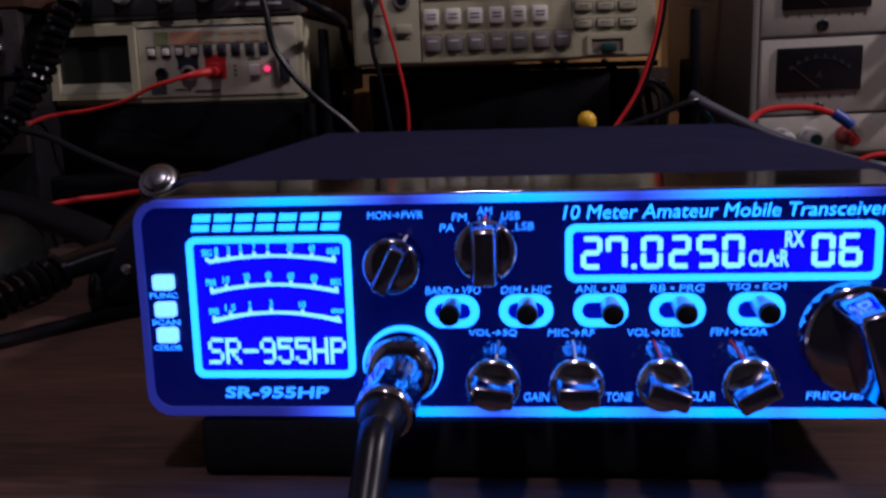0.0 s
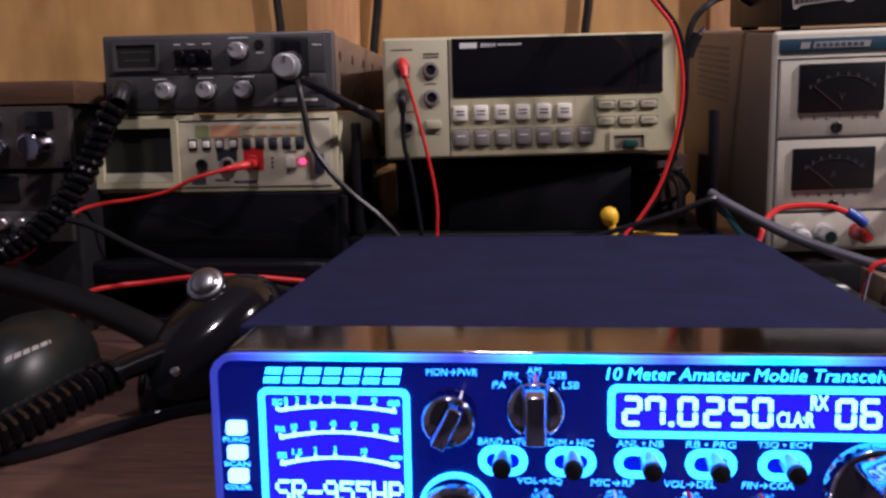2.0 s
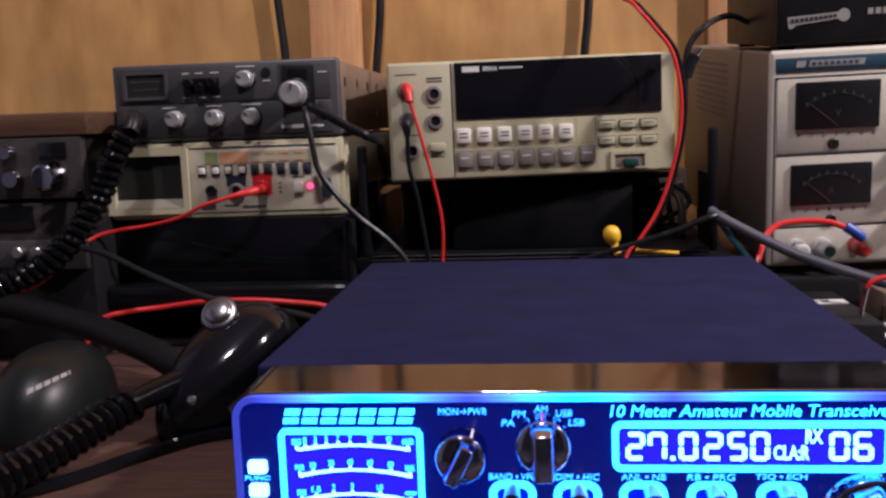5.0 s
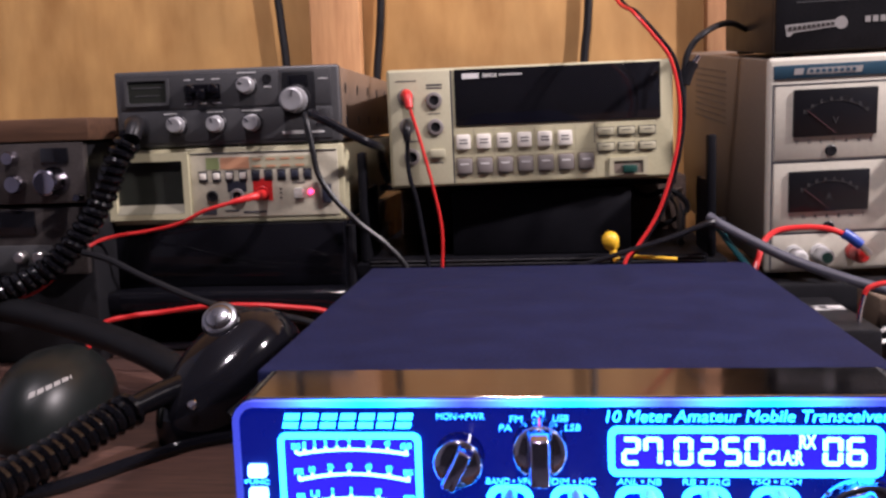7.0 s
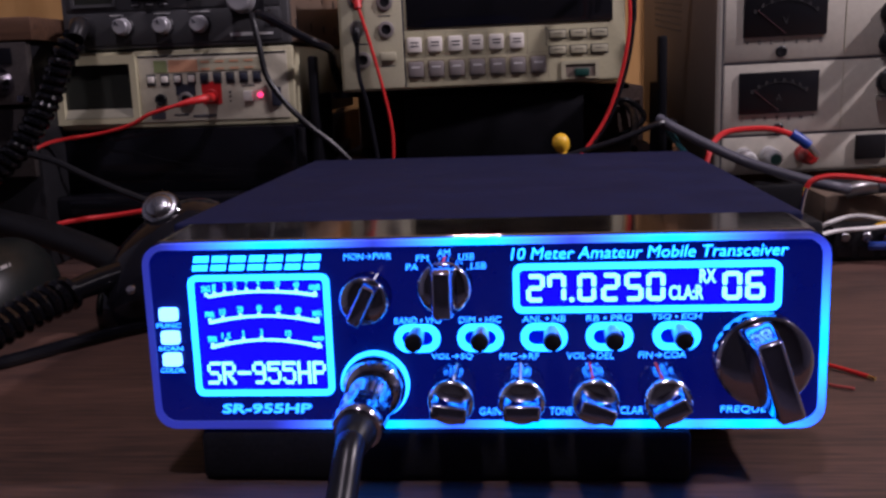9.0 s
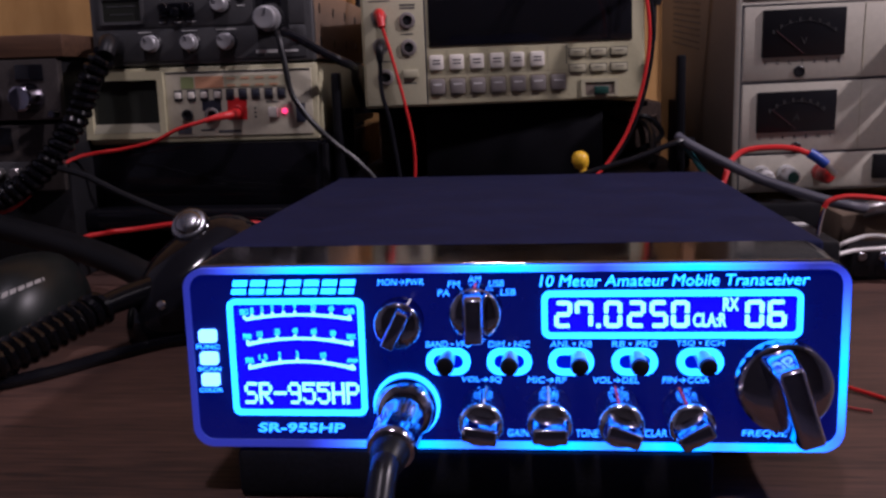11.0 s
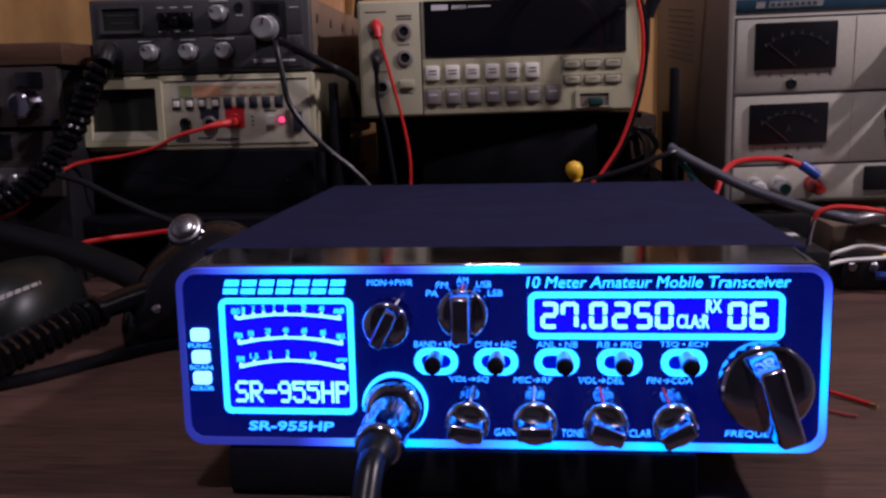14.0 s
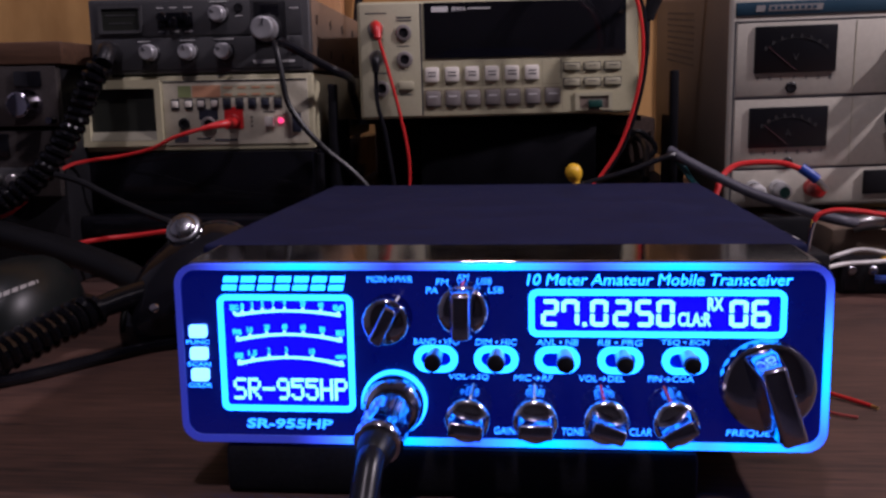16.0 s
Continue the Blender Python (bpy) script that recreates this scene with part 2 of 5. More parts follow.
# ---- materials ----
M_TABLE = wood("dark_walnut_veneer", (0.013, 0.007, 0.007), (0.098, 0.047, 0.034), 0, 0.58, (14.0, 420.0))
M_PLY = wood("pine_plywood", (0.36, 0.180, 0.050), (0.55, 0.315, 0.106), 2, 0.62, (5.0, 40.0), 0.45, 0.34)
M_STUD = wood("pine_stud", (0.42, 0.20, 0.085), (0.62, 0.34, 0.15), 2, 0.6, (10.0, 220.0), 0.3)
M_WALNUT = wood("brown_case_veneer", (0.045, 0.022, 0.013), (0.110, 0.056, 0.031), 0, 0.45, (18.0, 300.0))
# unseen room surfaces: tones chosen to tint reflections and lift dark areas with blue
M_DRAPE = paint("dark_room_wall_paint", (0.07, 0.075, 0.10), 0.8, 0, 0.15, 8)
M_FLOOR = paint("blue_grey_floor_paint", (0.17, 0.17, 0.23), 0.7, 0, 0.2, 6)
M_ROOM = paint("room_wall_paint", (0.42, 0.45, 0.56), 0.8, 0, 0.15, 8)
M_BLACK = paint("black_plastic", (0.012, 0.012, 0.014), 0.38, 0, 0.3, 40, 0.06)
# blue in this base is lens haze, coloured onto a black case
M_SATIN = paint("black_satin_blue_haze", (0.012, 0.0145, 0.045), 0.62, 0, 0.3, 50, 0.10)
M_STAND = paint("black_stand_paint", (0.006, 0.006, 0.008), 0.5, 0, 0.3, 50, 0.1)
M_GLOSSBLACK = paint("glossy_black_plastic", (0.005, 0.005, 0.007), 0.10, 0, 0.2, 40, 0.0, 0.08, 0.05)
M_RUBBER = paint("black_rubber", (0.006, 0.006, 0.007), 0.42, 0, 0.3, 80, 0.1)
M_CHROME = paint("chrome", (0.72, 0.71, 0.72), 0.10, 1.0, 0.06, 90, 0.0, 0, 0.05)
M_DARKCHROME = paint("smoked_chrome", (0.40, 0.38, 0.44), 0.10, 1.0, 0.1, 90, 0.0, 0, 0.05)
M_BEZEL = paint("dark_mirror_chrome", (0.21, 0.205, 0.25), 0.09, 1.0, 0.06, 90, 0.0, 0, 0.04)
M_METERGLASS = paint("dark_dial_window", (0.006, 0.006, 0.008), 0.3, 0, 0.1, 10, 0, 0, 0.03)
M_RXFRONT = paint("dull_receiver_front", (0.060, 0.052, 0.050), 0.36, 0.4, 0.35, 45, 0.08)
M_ALU = paint("matt_aluminium", (0.33, 0.33, 0.34), 0.42, 0.35, 0.1, 90, 0.03)
M_NICKEL = paint("dull_nickel", (0.34, 0.34, 0.36), 0.26, 1.0, 0.12, 90, 0.0, 0, 0.06)
M_POST = paint("grey_translucent_plastic", (0.46, 0.46, 0.45), 0.35, 0, 0.1, 90, 0.03)
M_DULLRED = paint("dull_red_plastic", (0.34, 0.05, 0.045), 0.4, 0, 0.1, 90, 0.03)
M_KNOB = paint("knob_chrome", (0.78, 0.77, 0.84), 0.15, 1.0, 0.1, 90, 0.0, 0, 0.05)
M_EDGE = paint("polished_chrome_edge", (0.55, 0.54, 0.57), 0.04, 1.0, 0.05, 90, 0.0, 0, 0.02)
M_LEVER = paint("satin_lever_chrome", (0.82, 0.82, 0.84), 0.38, 1.0, 0.05, 90, 0.0, 0, 0.05)
M_PLUG = paint("plug_chrome", (0.50, 0.47, 0.52), 0.14, 1.0, 0.1, 90, 0.0, 0, 0.05)
M_VINYL = paint("black_vinyl_jacket", (0.008, 0.008, 0.011), 0.30, 0, 0.2, 80, 0.0)
M_COIL = paint("black_vinyl_cord", (0.003, 0.003, 0.004), 0.11, 0, 0.2, 80, 0.0)
M_GRIP = paint("black_chrome", (0.40, 0.38, 0.48), 0.13, 1.0, 0.1, 90, 0.0, 0, 0.04)
M_STEEL = paint("brushed_steel", (0.50, 0.48, 0.46), 0.32, 1.0, 0.15, 60, 0.05)
M_BEIGE = paint("beige_plastic", (0.42, 0.395, 0.255), 0.5, 0, 0.08, 30, 0.06)
M_BEIGE2 = paint("grey_beige_panel", (0.385, 0.365, 0.25), 0.5, 0, 0.08, 30, 0.06)
M_CREAM = paint("cream_painted_metal", (0.54, 0.515, 0.43), 0.45, 0, 0.08, 20, 0.05)
M_SILL = paint("olive_grey_plastic", (0.21, 0.20, 0.145), 0.55, 0, 0.1, 30, 0.05)
M_IVORY = paint("ivory_panel", (0.46, 0.43, 0.33), 0.5, 0, 0.1, 30, 0.05)
M_TAUPE = paint("taupe_painted_metal", (0.160, 0.128, 0.102), 0.5, 0, 0.12, 25, 0.05)
M_GREY = paint("grey_painted_metal", (0.044, 0.044, 0.047), 0.45, 0, 0.15, 40, 0.06)
M_GREY2 = paint("grey_trim", (0.075, 0.075, 0.078), 0.4, 0.2, 0.15, 40, 0.05)
M_WHITEBTN = paint("white_keycap", (0.66, 0.63, 0.56), 0.45, 0, 0.08, 60, 0.03)
M_GREYBTN = paint("grey_keycap", (0.175, 0.158, 0.15), 0.5, 0, 0.1, 60, 0.03)
M_WINDOW = paint("dark_display_window", (0.006, 0.006, 0.008), 0.12, 0, 0.1, 10, 0, 0.3, 0.03)
M_LCD = paint("unlit_lcd", (0.022, 0.024, 0.020), 0.2, 0, 0.1, 10, 0, 0, 0.04)
M_PRINT = paint("pale_print", (0.62, 0.62, 0.60), 0.6, 0, 0.05, 60, 0)
M_DARKPRINT = paint("dark_print", (0.04, 0.04, 0.05), 0.6, 0, 0.05, 60, 0)
M_TEAL = paint("dark_teal_strip", (0.016, 0.055, 0.090), 0.45, 0, 0.1, 60, 0)
M_RED = paint("red_insulation", (0.58, 0.022, 0.020), 0.38, 0, 0.12, 90, 0.03)
M_YELLOW = paint("yellow_plastic", (0.80, 0.47, 0.02), 0.42, 0, 0.1, 90, 0.03)
M_BLUE = paint("blue_plastic", (0.02, 0.06, 0.33), 0.4, 0, 0.1, 90, 0.03)
M_GREEN = paint("green_plastic", (0.006, 0.045, 0.036), 0.4, 0, 0.1, 90, 0.03)
M_WHITE = paint("white_plastic", (0.72, 0.71, 0.68), 0.4, 0, 0.06, 90, 0.03)
M_GREYCABLE = paint("grey_cable", (0.065, 0.065, 0.085), 0.5, 0, 0.15, 60, 0.06)
M_BRASS = paint("brass", (0.62, 0.44, 0.16), 0.28, 1.0, 0.15, 80, 0)
M_ORANGE = paint("orange_print", (0.52, 0.27, 0.15), 0.55, 0, 0.1, 60, 0)
M_NAVY = paint("navy_keycap", (0.022, 0.025, 0.040), 0.45, 0, 0.1, 60, 0)
M_MOUSE = paint("matt_black_mouse_shell", (0.006, 0.008, 0.008), 0.36, 0, 0.15, 40, 0.04)
M_FAINT = paint("faint_dial_print", (0.028, 0.027, 0.029), 0.5, 0, 0.1, 60, 0)
M_NEEDLE = paint("needle_red", (0.06, 0.026, 0.03), 0.5, 0, 0.1, 60, 0)
M_TAN = paint("tan_metal", (0.19, 0.14, 0.10), 0.4, 0.3, 0.15, 40, 0.05)
# tan here is the plywood's reflection, put into the bare metal's colour
M_CBCASE = paint("wood_reflecting_metal", (0.27, 0.20, 0.15), 0.45, 0.5, 0.2, 30, 0.08)
M_TEALWIRE = paint("teal_insulation", (0.010, 0.085, 0.10), 0.4, 0, 0.1, 90, 0.03)
M_CARTON = paint("brown_cardboard", (0.105, 0.070, 0.054), 0.8, 0, 0.35, 30, 0.3)
M_FOAM = paint("black_foam", (0.016, 0.016, 0.020), 0.95, 0, 0.3, 60, 0.3)
M_OLIVE = paint("olive_print", (0.20, 0.24, 0.10), 0.55, 0, 0.1, 60, 0)
M_VENT = paint("vent_slot_shade", (0.10, 0.084, 0.068), 0.7, 0, 0.1, 60, 0)
M_AMP = paint("dark_brown_case_paint", (0.028, 0.023, 0.020), 0.5, 0, 0.2, 50, 0.1)
M_LOGO = paint("grey_print", (0.26, 0.25, 0.24), 0.6, 0, 0.1, 60, 0)
M_PANEL = paint("black_gloss_panel", (0.010, 0.011, 0.034), 0.24, 0, 0.2, 20, 0, 0.2, 0.05)
M_FOAM.node_tree.nodes["Principled BSDF"].inputs["Specular IOR Level"].default_value = 0.1
M_SATIN.node_tree.nodes["Principled BSDF"].inputs["Specular IOR Level"].default_value = 0.04
M_RUBBER.node_tree.nodes["Principled BSDF"].inputs["Specular IOR Level"].default_value = 0.2
M_STAND.node_tree.nodes["Principled BSDF"].inputs["Specular IOR Level"].default_value = 0.08
M_BLACK.node_tree.nodes["Principled BSDF"].inputs["Specular IOR Level"].default_value = 0.22
M_MOUSE.node_tree.nodes["Principled BSDF"].inputs["Specular IOR Level"].default_value = 0.30
M_VINYL.node_tree.nodes["Principled BSDF"].inputs["Specular IOR Level"].default_value = 0.22
M_COIL.node_tree.nodes["Principled BSDF"].inputs["Specular IOR Level"].default_value = 0.26
M_GLOSSBLACK.node_tree.nodes["Principled BSDF"].inputs["Specular IOR Level"].default_value = 0.28
# lens bloom over the front is put in as a weak even blue emission
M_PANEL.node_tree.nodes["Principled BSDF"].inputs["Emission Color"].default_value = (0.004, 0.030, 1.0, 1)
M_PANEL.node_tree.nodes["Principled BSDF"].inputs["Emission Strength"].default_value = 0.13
G_CYAN = glow("cyan_backlight", (0.016, 0.25, 1.0), 9.3)
G_TEXT = glow("cyan_lit_print", (0.022, 0.22, 1.0), 6.0)
G_DIGIT = glow("pale_cyan_digits", (0.10, 0.34, 1.0), 9.0)
G_LCD = glow("blue_lcd_ground", (0.010, 0.006, 1.0), 5.2)
G_BUTTON = glow("white_cyan_button", (0.11, 0.33, 1.0), 8.0)
G_RIM = glow("blue_light_guide", (0.003, 0.24, 1.0), 7.5, ((-0.03, 0.017), (0.015, 0.017), (0.05, 0.017), (0.078, 0.017), (0.1, 0.042), (-0.06, 0.075), (0.0, 0.075), (0.055, 0.075)), 0.06, 0.036)
G_RIM.node_tree.nodes["Principled BSDF"].inputs["Base Color"].default_value = (0.10, 0.12, 0.17, 1)
G_SLOT = glow("dim_blue_slot", (0.004, 0.02, 1.0), 0.45)
G_LED = glow("red_led", (1.0, 0.05, 0.16), 3.0)

# ---- room and table ----
tagged(part("wall_north", box(-1.6, 1.6, 0.80, 0.90, -0.75, 1.7), M_PLY), "pale knotty plywood wall behind the bench", "wall", kind="structure")
tagged(part("wall_south", box(-1.6, 1.6, -2.1, -2.0, -0.75, 1.7), M_DRAPE), "unseen plain wall of the workshop, dark to dim reflections", "wall", kind="structure")
tagged(part("wall_east", box(1.6, 1.7, -2.0, 0.80, -0.75, 1.7), M_ROOM), "unseen plain wall of the workshop, bluish to lift the darks", "wall", kind="structure")
tagged(part("wall_west", box(-1.7, -1.6, -2.0, 0.80, -0.75, 1.7), M_ROOM), "unseen plain wall of the workshop, bluish to lift the darks", "wall", kind="structure")
tagged(part("floor", box(-1.7, 1.7, -2.1, 0.9, -0.80, -0.75), M_FLOOR), "unseen plain floor of the workshop, bluish to tint reflections", "floor", kind="structure")
tagged(part("ceiling", box(-1.7, 1.7, -2.1, 0.9, 1.7, 1.75), M_ROOM), "plain ceiling of the workshop", "ceiling", kind="structure")

bench = thing("workbench", "dark walnut veneer workbench top with visible grain", "table")
part("tabletop", box(-1.2, 1.2, -0.075, 0.795, -0.03, 0.0, 0.002), M_TABLE, bench)
for lx in (-1.15, 1.15):
    for ly in (-0.03, 0.74):
        part("leg", box(lx - 0.03, lx + 0.03, ly - 0.03, ly + 0.03, -0.75, -0.0305, 0.002), M_TABLE, bench)

# ---- wall details ----
def stud(x0, x1, depth):
    return single("wall_stud", box(x0, x1, 0.799 - depth, 0.799, -0.75, 1.7, 0.002), M_STUD, "upright pine stud fixed to the plywood wall", "stud", "wall studs", "structure")


stud(-0.255, -0.200, 0.022)
stud(0.168, 0.212, 0.022)
tagged(part("trim", box(-1.15, -0.2555, 0.789, 0.799, 0.0, 0.012), M_STUD), "thin pine batten along the wall foot", "trim", kind="structure")

# ---- the transceiver ----
radio = thing("mobile_transceiver", "black and chrome mobile radio with blue backlit front panel", "radio")


def in_face(x, y, z, turn=0.0):
    return pose(x, y, z) @ pose(0, 0, 0, 0, turn, 0)


case = part("case", box(-0.1012, 0.1004, 0.0295, 0.246, 0.0185, 0.0760, 0.0014, 3), M_SATIN, radio, "black satin painted steel case")
for sx in (-0.1016, 0.1008):
    for sy in (0.06, 0.2):
        part("screw", lathe([(0.0028, 0), (0.0028, 0.0008), (0.0018, 0.0014), (0.0006, 0.0014)], pose(sx, sy, 0.045, 0, 90 if sx > 0 else -90, 0), 16), M_STEEL, case)
trim = slab(round_rect(-0.1006, 0.1004, 0.0164, 0.0750, 0.0068, 10), 0.0008, 0.0295)
for v in trim.verts:
    if v.co.y > 0.02 and v.co.z > 0.06:
        v.co.z += 0.0009
part("bezel", trim, M_BEZEL, radio, "mirror chrome bezel", True)
part("bezel_edge", tube([(-0.0945, 0.0012, 0.0749), (-0.03, 0.0012, 0.0749), (0.03, 0.0012, 0.0749), (0.0945, 0.0012, 0.0749)], 0.0006, 16), M_EDGE, radio, "bright rounded chrome edge")
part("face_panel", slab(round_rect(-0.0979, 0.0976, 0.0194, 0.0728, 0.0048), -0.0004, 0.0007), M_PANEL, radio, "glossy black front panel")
part("light_guide", hoop(round_rect(-0.0999, 0.0997, 0.0170, 0.0746, 0.0064), round_rect(-0.0979, 0.0976, 0.0194, 0.0728, 0.0048), -0.0010, 0.0007), G_RIM, radio, "glowing blue light guide")
FY = -0.0006


def face_text(text, cx, z, w, h, parent=radio, mat=None, shear=0.0, bold=0.012, y=FY):
    return part("lettering", letters(text, cx - w / 2, cx + w / 2, z - h / 2, z + h / 2, y, 0.0003, shear, bold), mat or G_TEXT, parent)


# brand mark as seven plain slanted shapes, each of two bars
for k in range(7):
    x0 = -0.0848 + k * 0.00562
    mark = None
    for low, high in ((0.0664, 0.0681), (0.0689, 0.0708)):
        a, b = (low - 0.0664) * 0.23, (high - 0.0664) * 0.23
        mark = slab([(x0 + 0.0045 + a, low), (x0 + 0.0045 + b, high), (x0 + b, high), (x0 + a, low)], FY - 0.0002, FY + 0.0002, mark)
    part("brand_mark", mark, G_CYAN, radio)

# meter
meter = part("meter_frame", hoop(round_rect(-0.0862, -0.0436, 0.0277, 0.0650, 0.0024), round_rect(-0.0845, -0.0453, 0.0294, 0.0634, 0.0012), -0.0016, -0.0003), G_CYAN, radio, "glowing cyan frame of the meter")
part("meter_screen", slab(round_rect(-0.0846, -0.0452, 0.0293, 0.0635, 0.0012), -0.0008, -0.0003), G_LCD, meter, "deep blue backlit screen")
SY = -0.0010


def arc(z0, sag, ends, ticks):
    """A bowed scale line across the meter with ticks; places along it are fractions of the frame's width."""
    def at(u):
        return Vector((-0.0862 + 0.0426 * u, SY, z0 + sag * (1 - ((u - 0.52) / 0.39) ** 2)))
    line = [at(ends[0] + (ends[1] - ends[0]) * k / 24) for k in range(25)]
    own = bmesh.new()
    for a, b in zip(line, line[1:]):
        box(a.x, b.x + 0.0001, SY - 0.0001, SY + 0.0001, min(a.z, b.z) - 0.00050, max(a.z, b.z) + 0.00022, bm=own)
    for u in ticks:
        q = at(u)
        box(q.x - 0.0004, q.x + 0.0004, SY - 0.0001, SY + 0.0001, q.z, q.z + 0.0011, bm=own)
    part("scale_arc", own, G_DIGIT, meter)
    return at


for z0, sag, ends, words, places in (
        (0.0587, 0.0014, (0.130, 0.910), "SIG 1 3 5 7 9 20 40 60dB", (0.123, 0.183, 0.257, 0.334, 0.416, 0.500, 0.635, 0.767, 0.897)),
        (0.0507, 0.0019, (0.130, 0.915), "PWR 10 20 40 60 80 MAX", (0.137, 0.231, 0.359, 0.492, 0.631, 0.773, 0.906)),
        (0.0430, 0.0022, (0.130, 0.922), "SWR 1.5 2 3 10 \u221e", (0.143, 0.245, 0.368, 0.499, 0.692, 0.905))):
    at = arc(z0, sag, ends, places)
    for word, u in zip(words.split(), places):
        q = at(u)
        face_text(word, q.x, q.z + 0.0023, 0.0034 if word == "\u221e" else (0.0006, 0.0015, 0.0025, 0.0031)[len(word) - 1] + 0.0002, 0.0011 if word == "\u221e" else 0.0018, meter, G_CYAN, 0, 0.012, SY)
DOTS = {
    "S": ("01111", "10000", "10000", "01110", "00001", "00001", "11110"), "R": ("11110", "10001", "10001", "11110", "10100", "10010", "10001"),
    "-": ("00000", "00000", "00000", "11111", "00000", "00000", "00000"), "9": ("01110", "10001", "10001", "01111", "00001", "00001", "01110"),
    "5": ("11111", "10000", "11110", "00001", "00001", "10001", "01110"), "H": ("10001", "10001", "10001", "11111", "10001", "10001", "10001"),
    "P": ("11110", "10001", "10001", "11110", "10000", "10000", "10000"),
}
for n, ch in enumerate("SR-955HP"):
    own = bmesh.new()
    for row, line in enumerate(DOTS[ch]):
        for col, dot in enumerate(line):
            if dot == "1":
                x, z = -0.0823 + 0.00462 * n + 0.00080 * col, 0.0383 - 0.00100 * row
                box(x, x + 0.00082, SY - 0.0002, SY, z - 0.00098, z, bm=own)
    part("character", own, G_DIGIT, meter)
face_text("SR-955HP", -0.0650, 0.0233, 0.0278, 0.0031, radio, G_TEXT, 0.1, 0.025)

# three lit buttons
for z, word in ((0.0533, "FUNC"), (0.0461, "SCAN"), (0.0392, "COLOR")):
    part("button", slab(round_rect(-0.0958, -0.0902, z - 0.0020, z + 0.0020, 0.0008, 3), -0.0022, -0.0003, edge=0.0005), G_BUTTON, radio, "pale glowing push button")
    face_text(word, -0.0934, z - 0.0036, 0.0075, 0.0014)

# frequency display
disp = part("display_frame", hoop(round_rect(0.0105, 0.0863, 0.0524, 0.0669, 0.0026), round_rect(0.0123, 0.0847, 0.0541, 0.0652, 0.0012), -0.0016, -0.0003), G_CYAN, radio, "glowing cyan frame of the display")
part("display_screen", slab(round_rect(0.0122, 0.0848, 0.0540, 0.0653, 0.0012), -0.0008, -0.0003), G_LCD, disp, "deep blue backlit screen")
SEGMENTS = {"0": "abcdef", "2": "abged", "5": "afgcd", "6": "afgedc", "7": "fabc"}


def digit(ch, x, z, w, h, lean=0.0):
    t = 0.00128
    own = bmesh.new()
    m, g = h / 2, 0.00030
    place = {
        "a": (t * 0.6, w - t * 0.6, h - t, h), "d": (t * 0.6, w - t * 0.6, 0, t), "g": (t * 0.6, w - t * 0.6, m - t / 2, m + t / 2),
        "f": (0, t, m + g, h - t * 0.45), "b": (w - t, w, m + g, h - t * 0.45), "e": (0, t, t * 0.45, m - g), "c": (w - t, w, t * 0.45, m - g),
    }
    for s in SEGMENTS[ch]:
        x0, x1, z0, z1 = place[s]
        slab(round_rect(x + x0, x + x1, z + z0, z + z1, 0.0003, 2), SY - 0.0002, SY, own)
    part("digit", own, G_DIGIT, disp)


for ch, x in zip("270250", (0.0143, 0.0204, 0.0290, 0.0358, 0.0424, 0.0486)):
    digit(ch, x, 0.0556, 0.0053, 0.0083)
part("decimal_point", slab(round_rect(0.0267, 0.0280, 0.0556, 0.0569, 0.0003, 2), SY - 0.0002, SY), G_DIGIT, disp)
digit("0", 0.0699, 0.0556, 0.0054, 0.0083)
digit("6", 0.0763, 0.0556, 0.0054, 0.0083)
face_text("CLA:R", 0.0598, 0.0579, 0.0096, 0.0042, disp, G_DIGIT, 0, 0.02, SY)
face_text("RX", 0.0658, 0.0626, 0.0045, 0.0040, disp, G_DIGIT, 0, 0.02, SY)
face_text("10 Meter Amateur Mobile Transceiver", 0.0490, 0.0699, 0.0780, 0.0034, radio, G_CYAN, 0.18, 0.0)
for word, x, z, w in (("MON\u2192PWR", -0.0319, 0.0699, 0.0140), ("PA", -0.0189, 0.0665, 0.0036), ("FM", -0.0157, 0.0691, 0.0038), ("AM", -0.0094, 0.0706, 0.0038), ("USB", -0.0029, 0.0693, 0.0045), ("LSB", 0.0005, 0.0666, 0.0045),
                      ("BAND \u2022 VFO", -0.0178, 0.0504, 0.0140), ("DIM \u2022 HIC", 0.0006, 0.0504, 0.0125), ("ANL \u2022 NB", 0.0192, 0.0505, 0.0125), ("RB \u2022 PRG", 0.0380, 0.0505, 0.0132), ("TSQ \u2022 ECH", 0.0573, 0.0506, 0.0140),
                      ("VOL\u2192SQ", -0.0079, 0.0392, 0.0122), ("MIC\u2192RF", 0.0119, 0.0392, 0.0118), ("VOL\u2192DEL", 0.0326, 0.0392, 0.0136), ("FIN\u2192COA", 0.0532, 0.0393, 0.0136),
                      ("GAIN", 0.0030, 0.0222, 0.0064), ("TONE", 0.0240, 0.0222, 0.0066), ("CLAR", 0.0446, 0.0224, 0.0066), ("FREQUENCY", 0.0806, 0.0225, 0.0210)):
    face_text(word, x, z, w, 0.0019 if z > 0.03 else 0.0023, shear=0.1, bold=0.0)


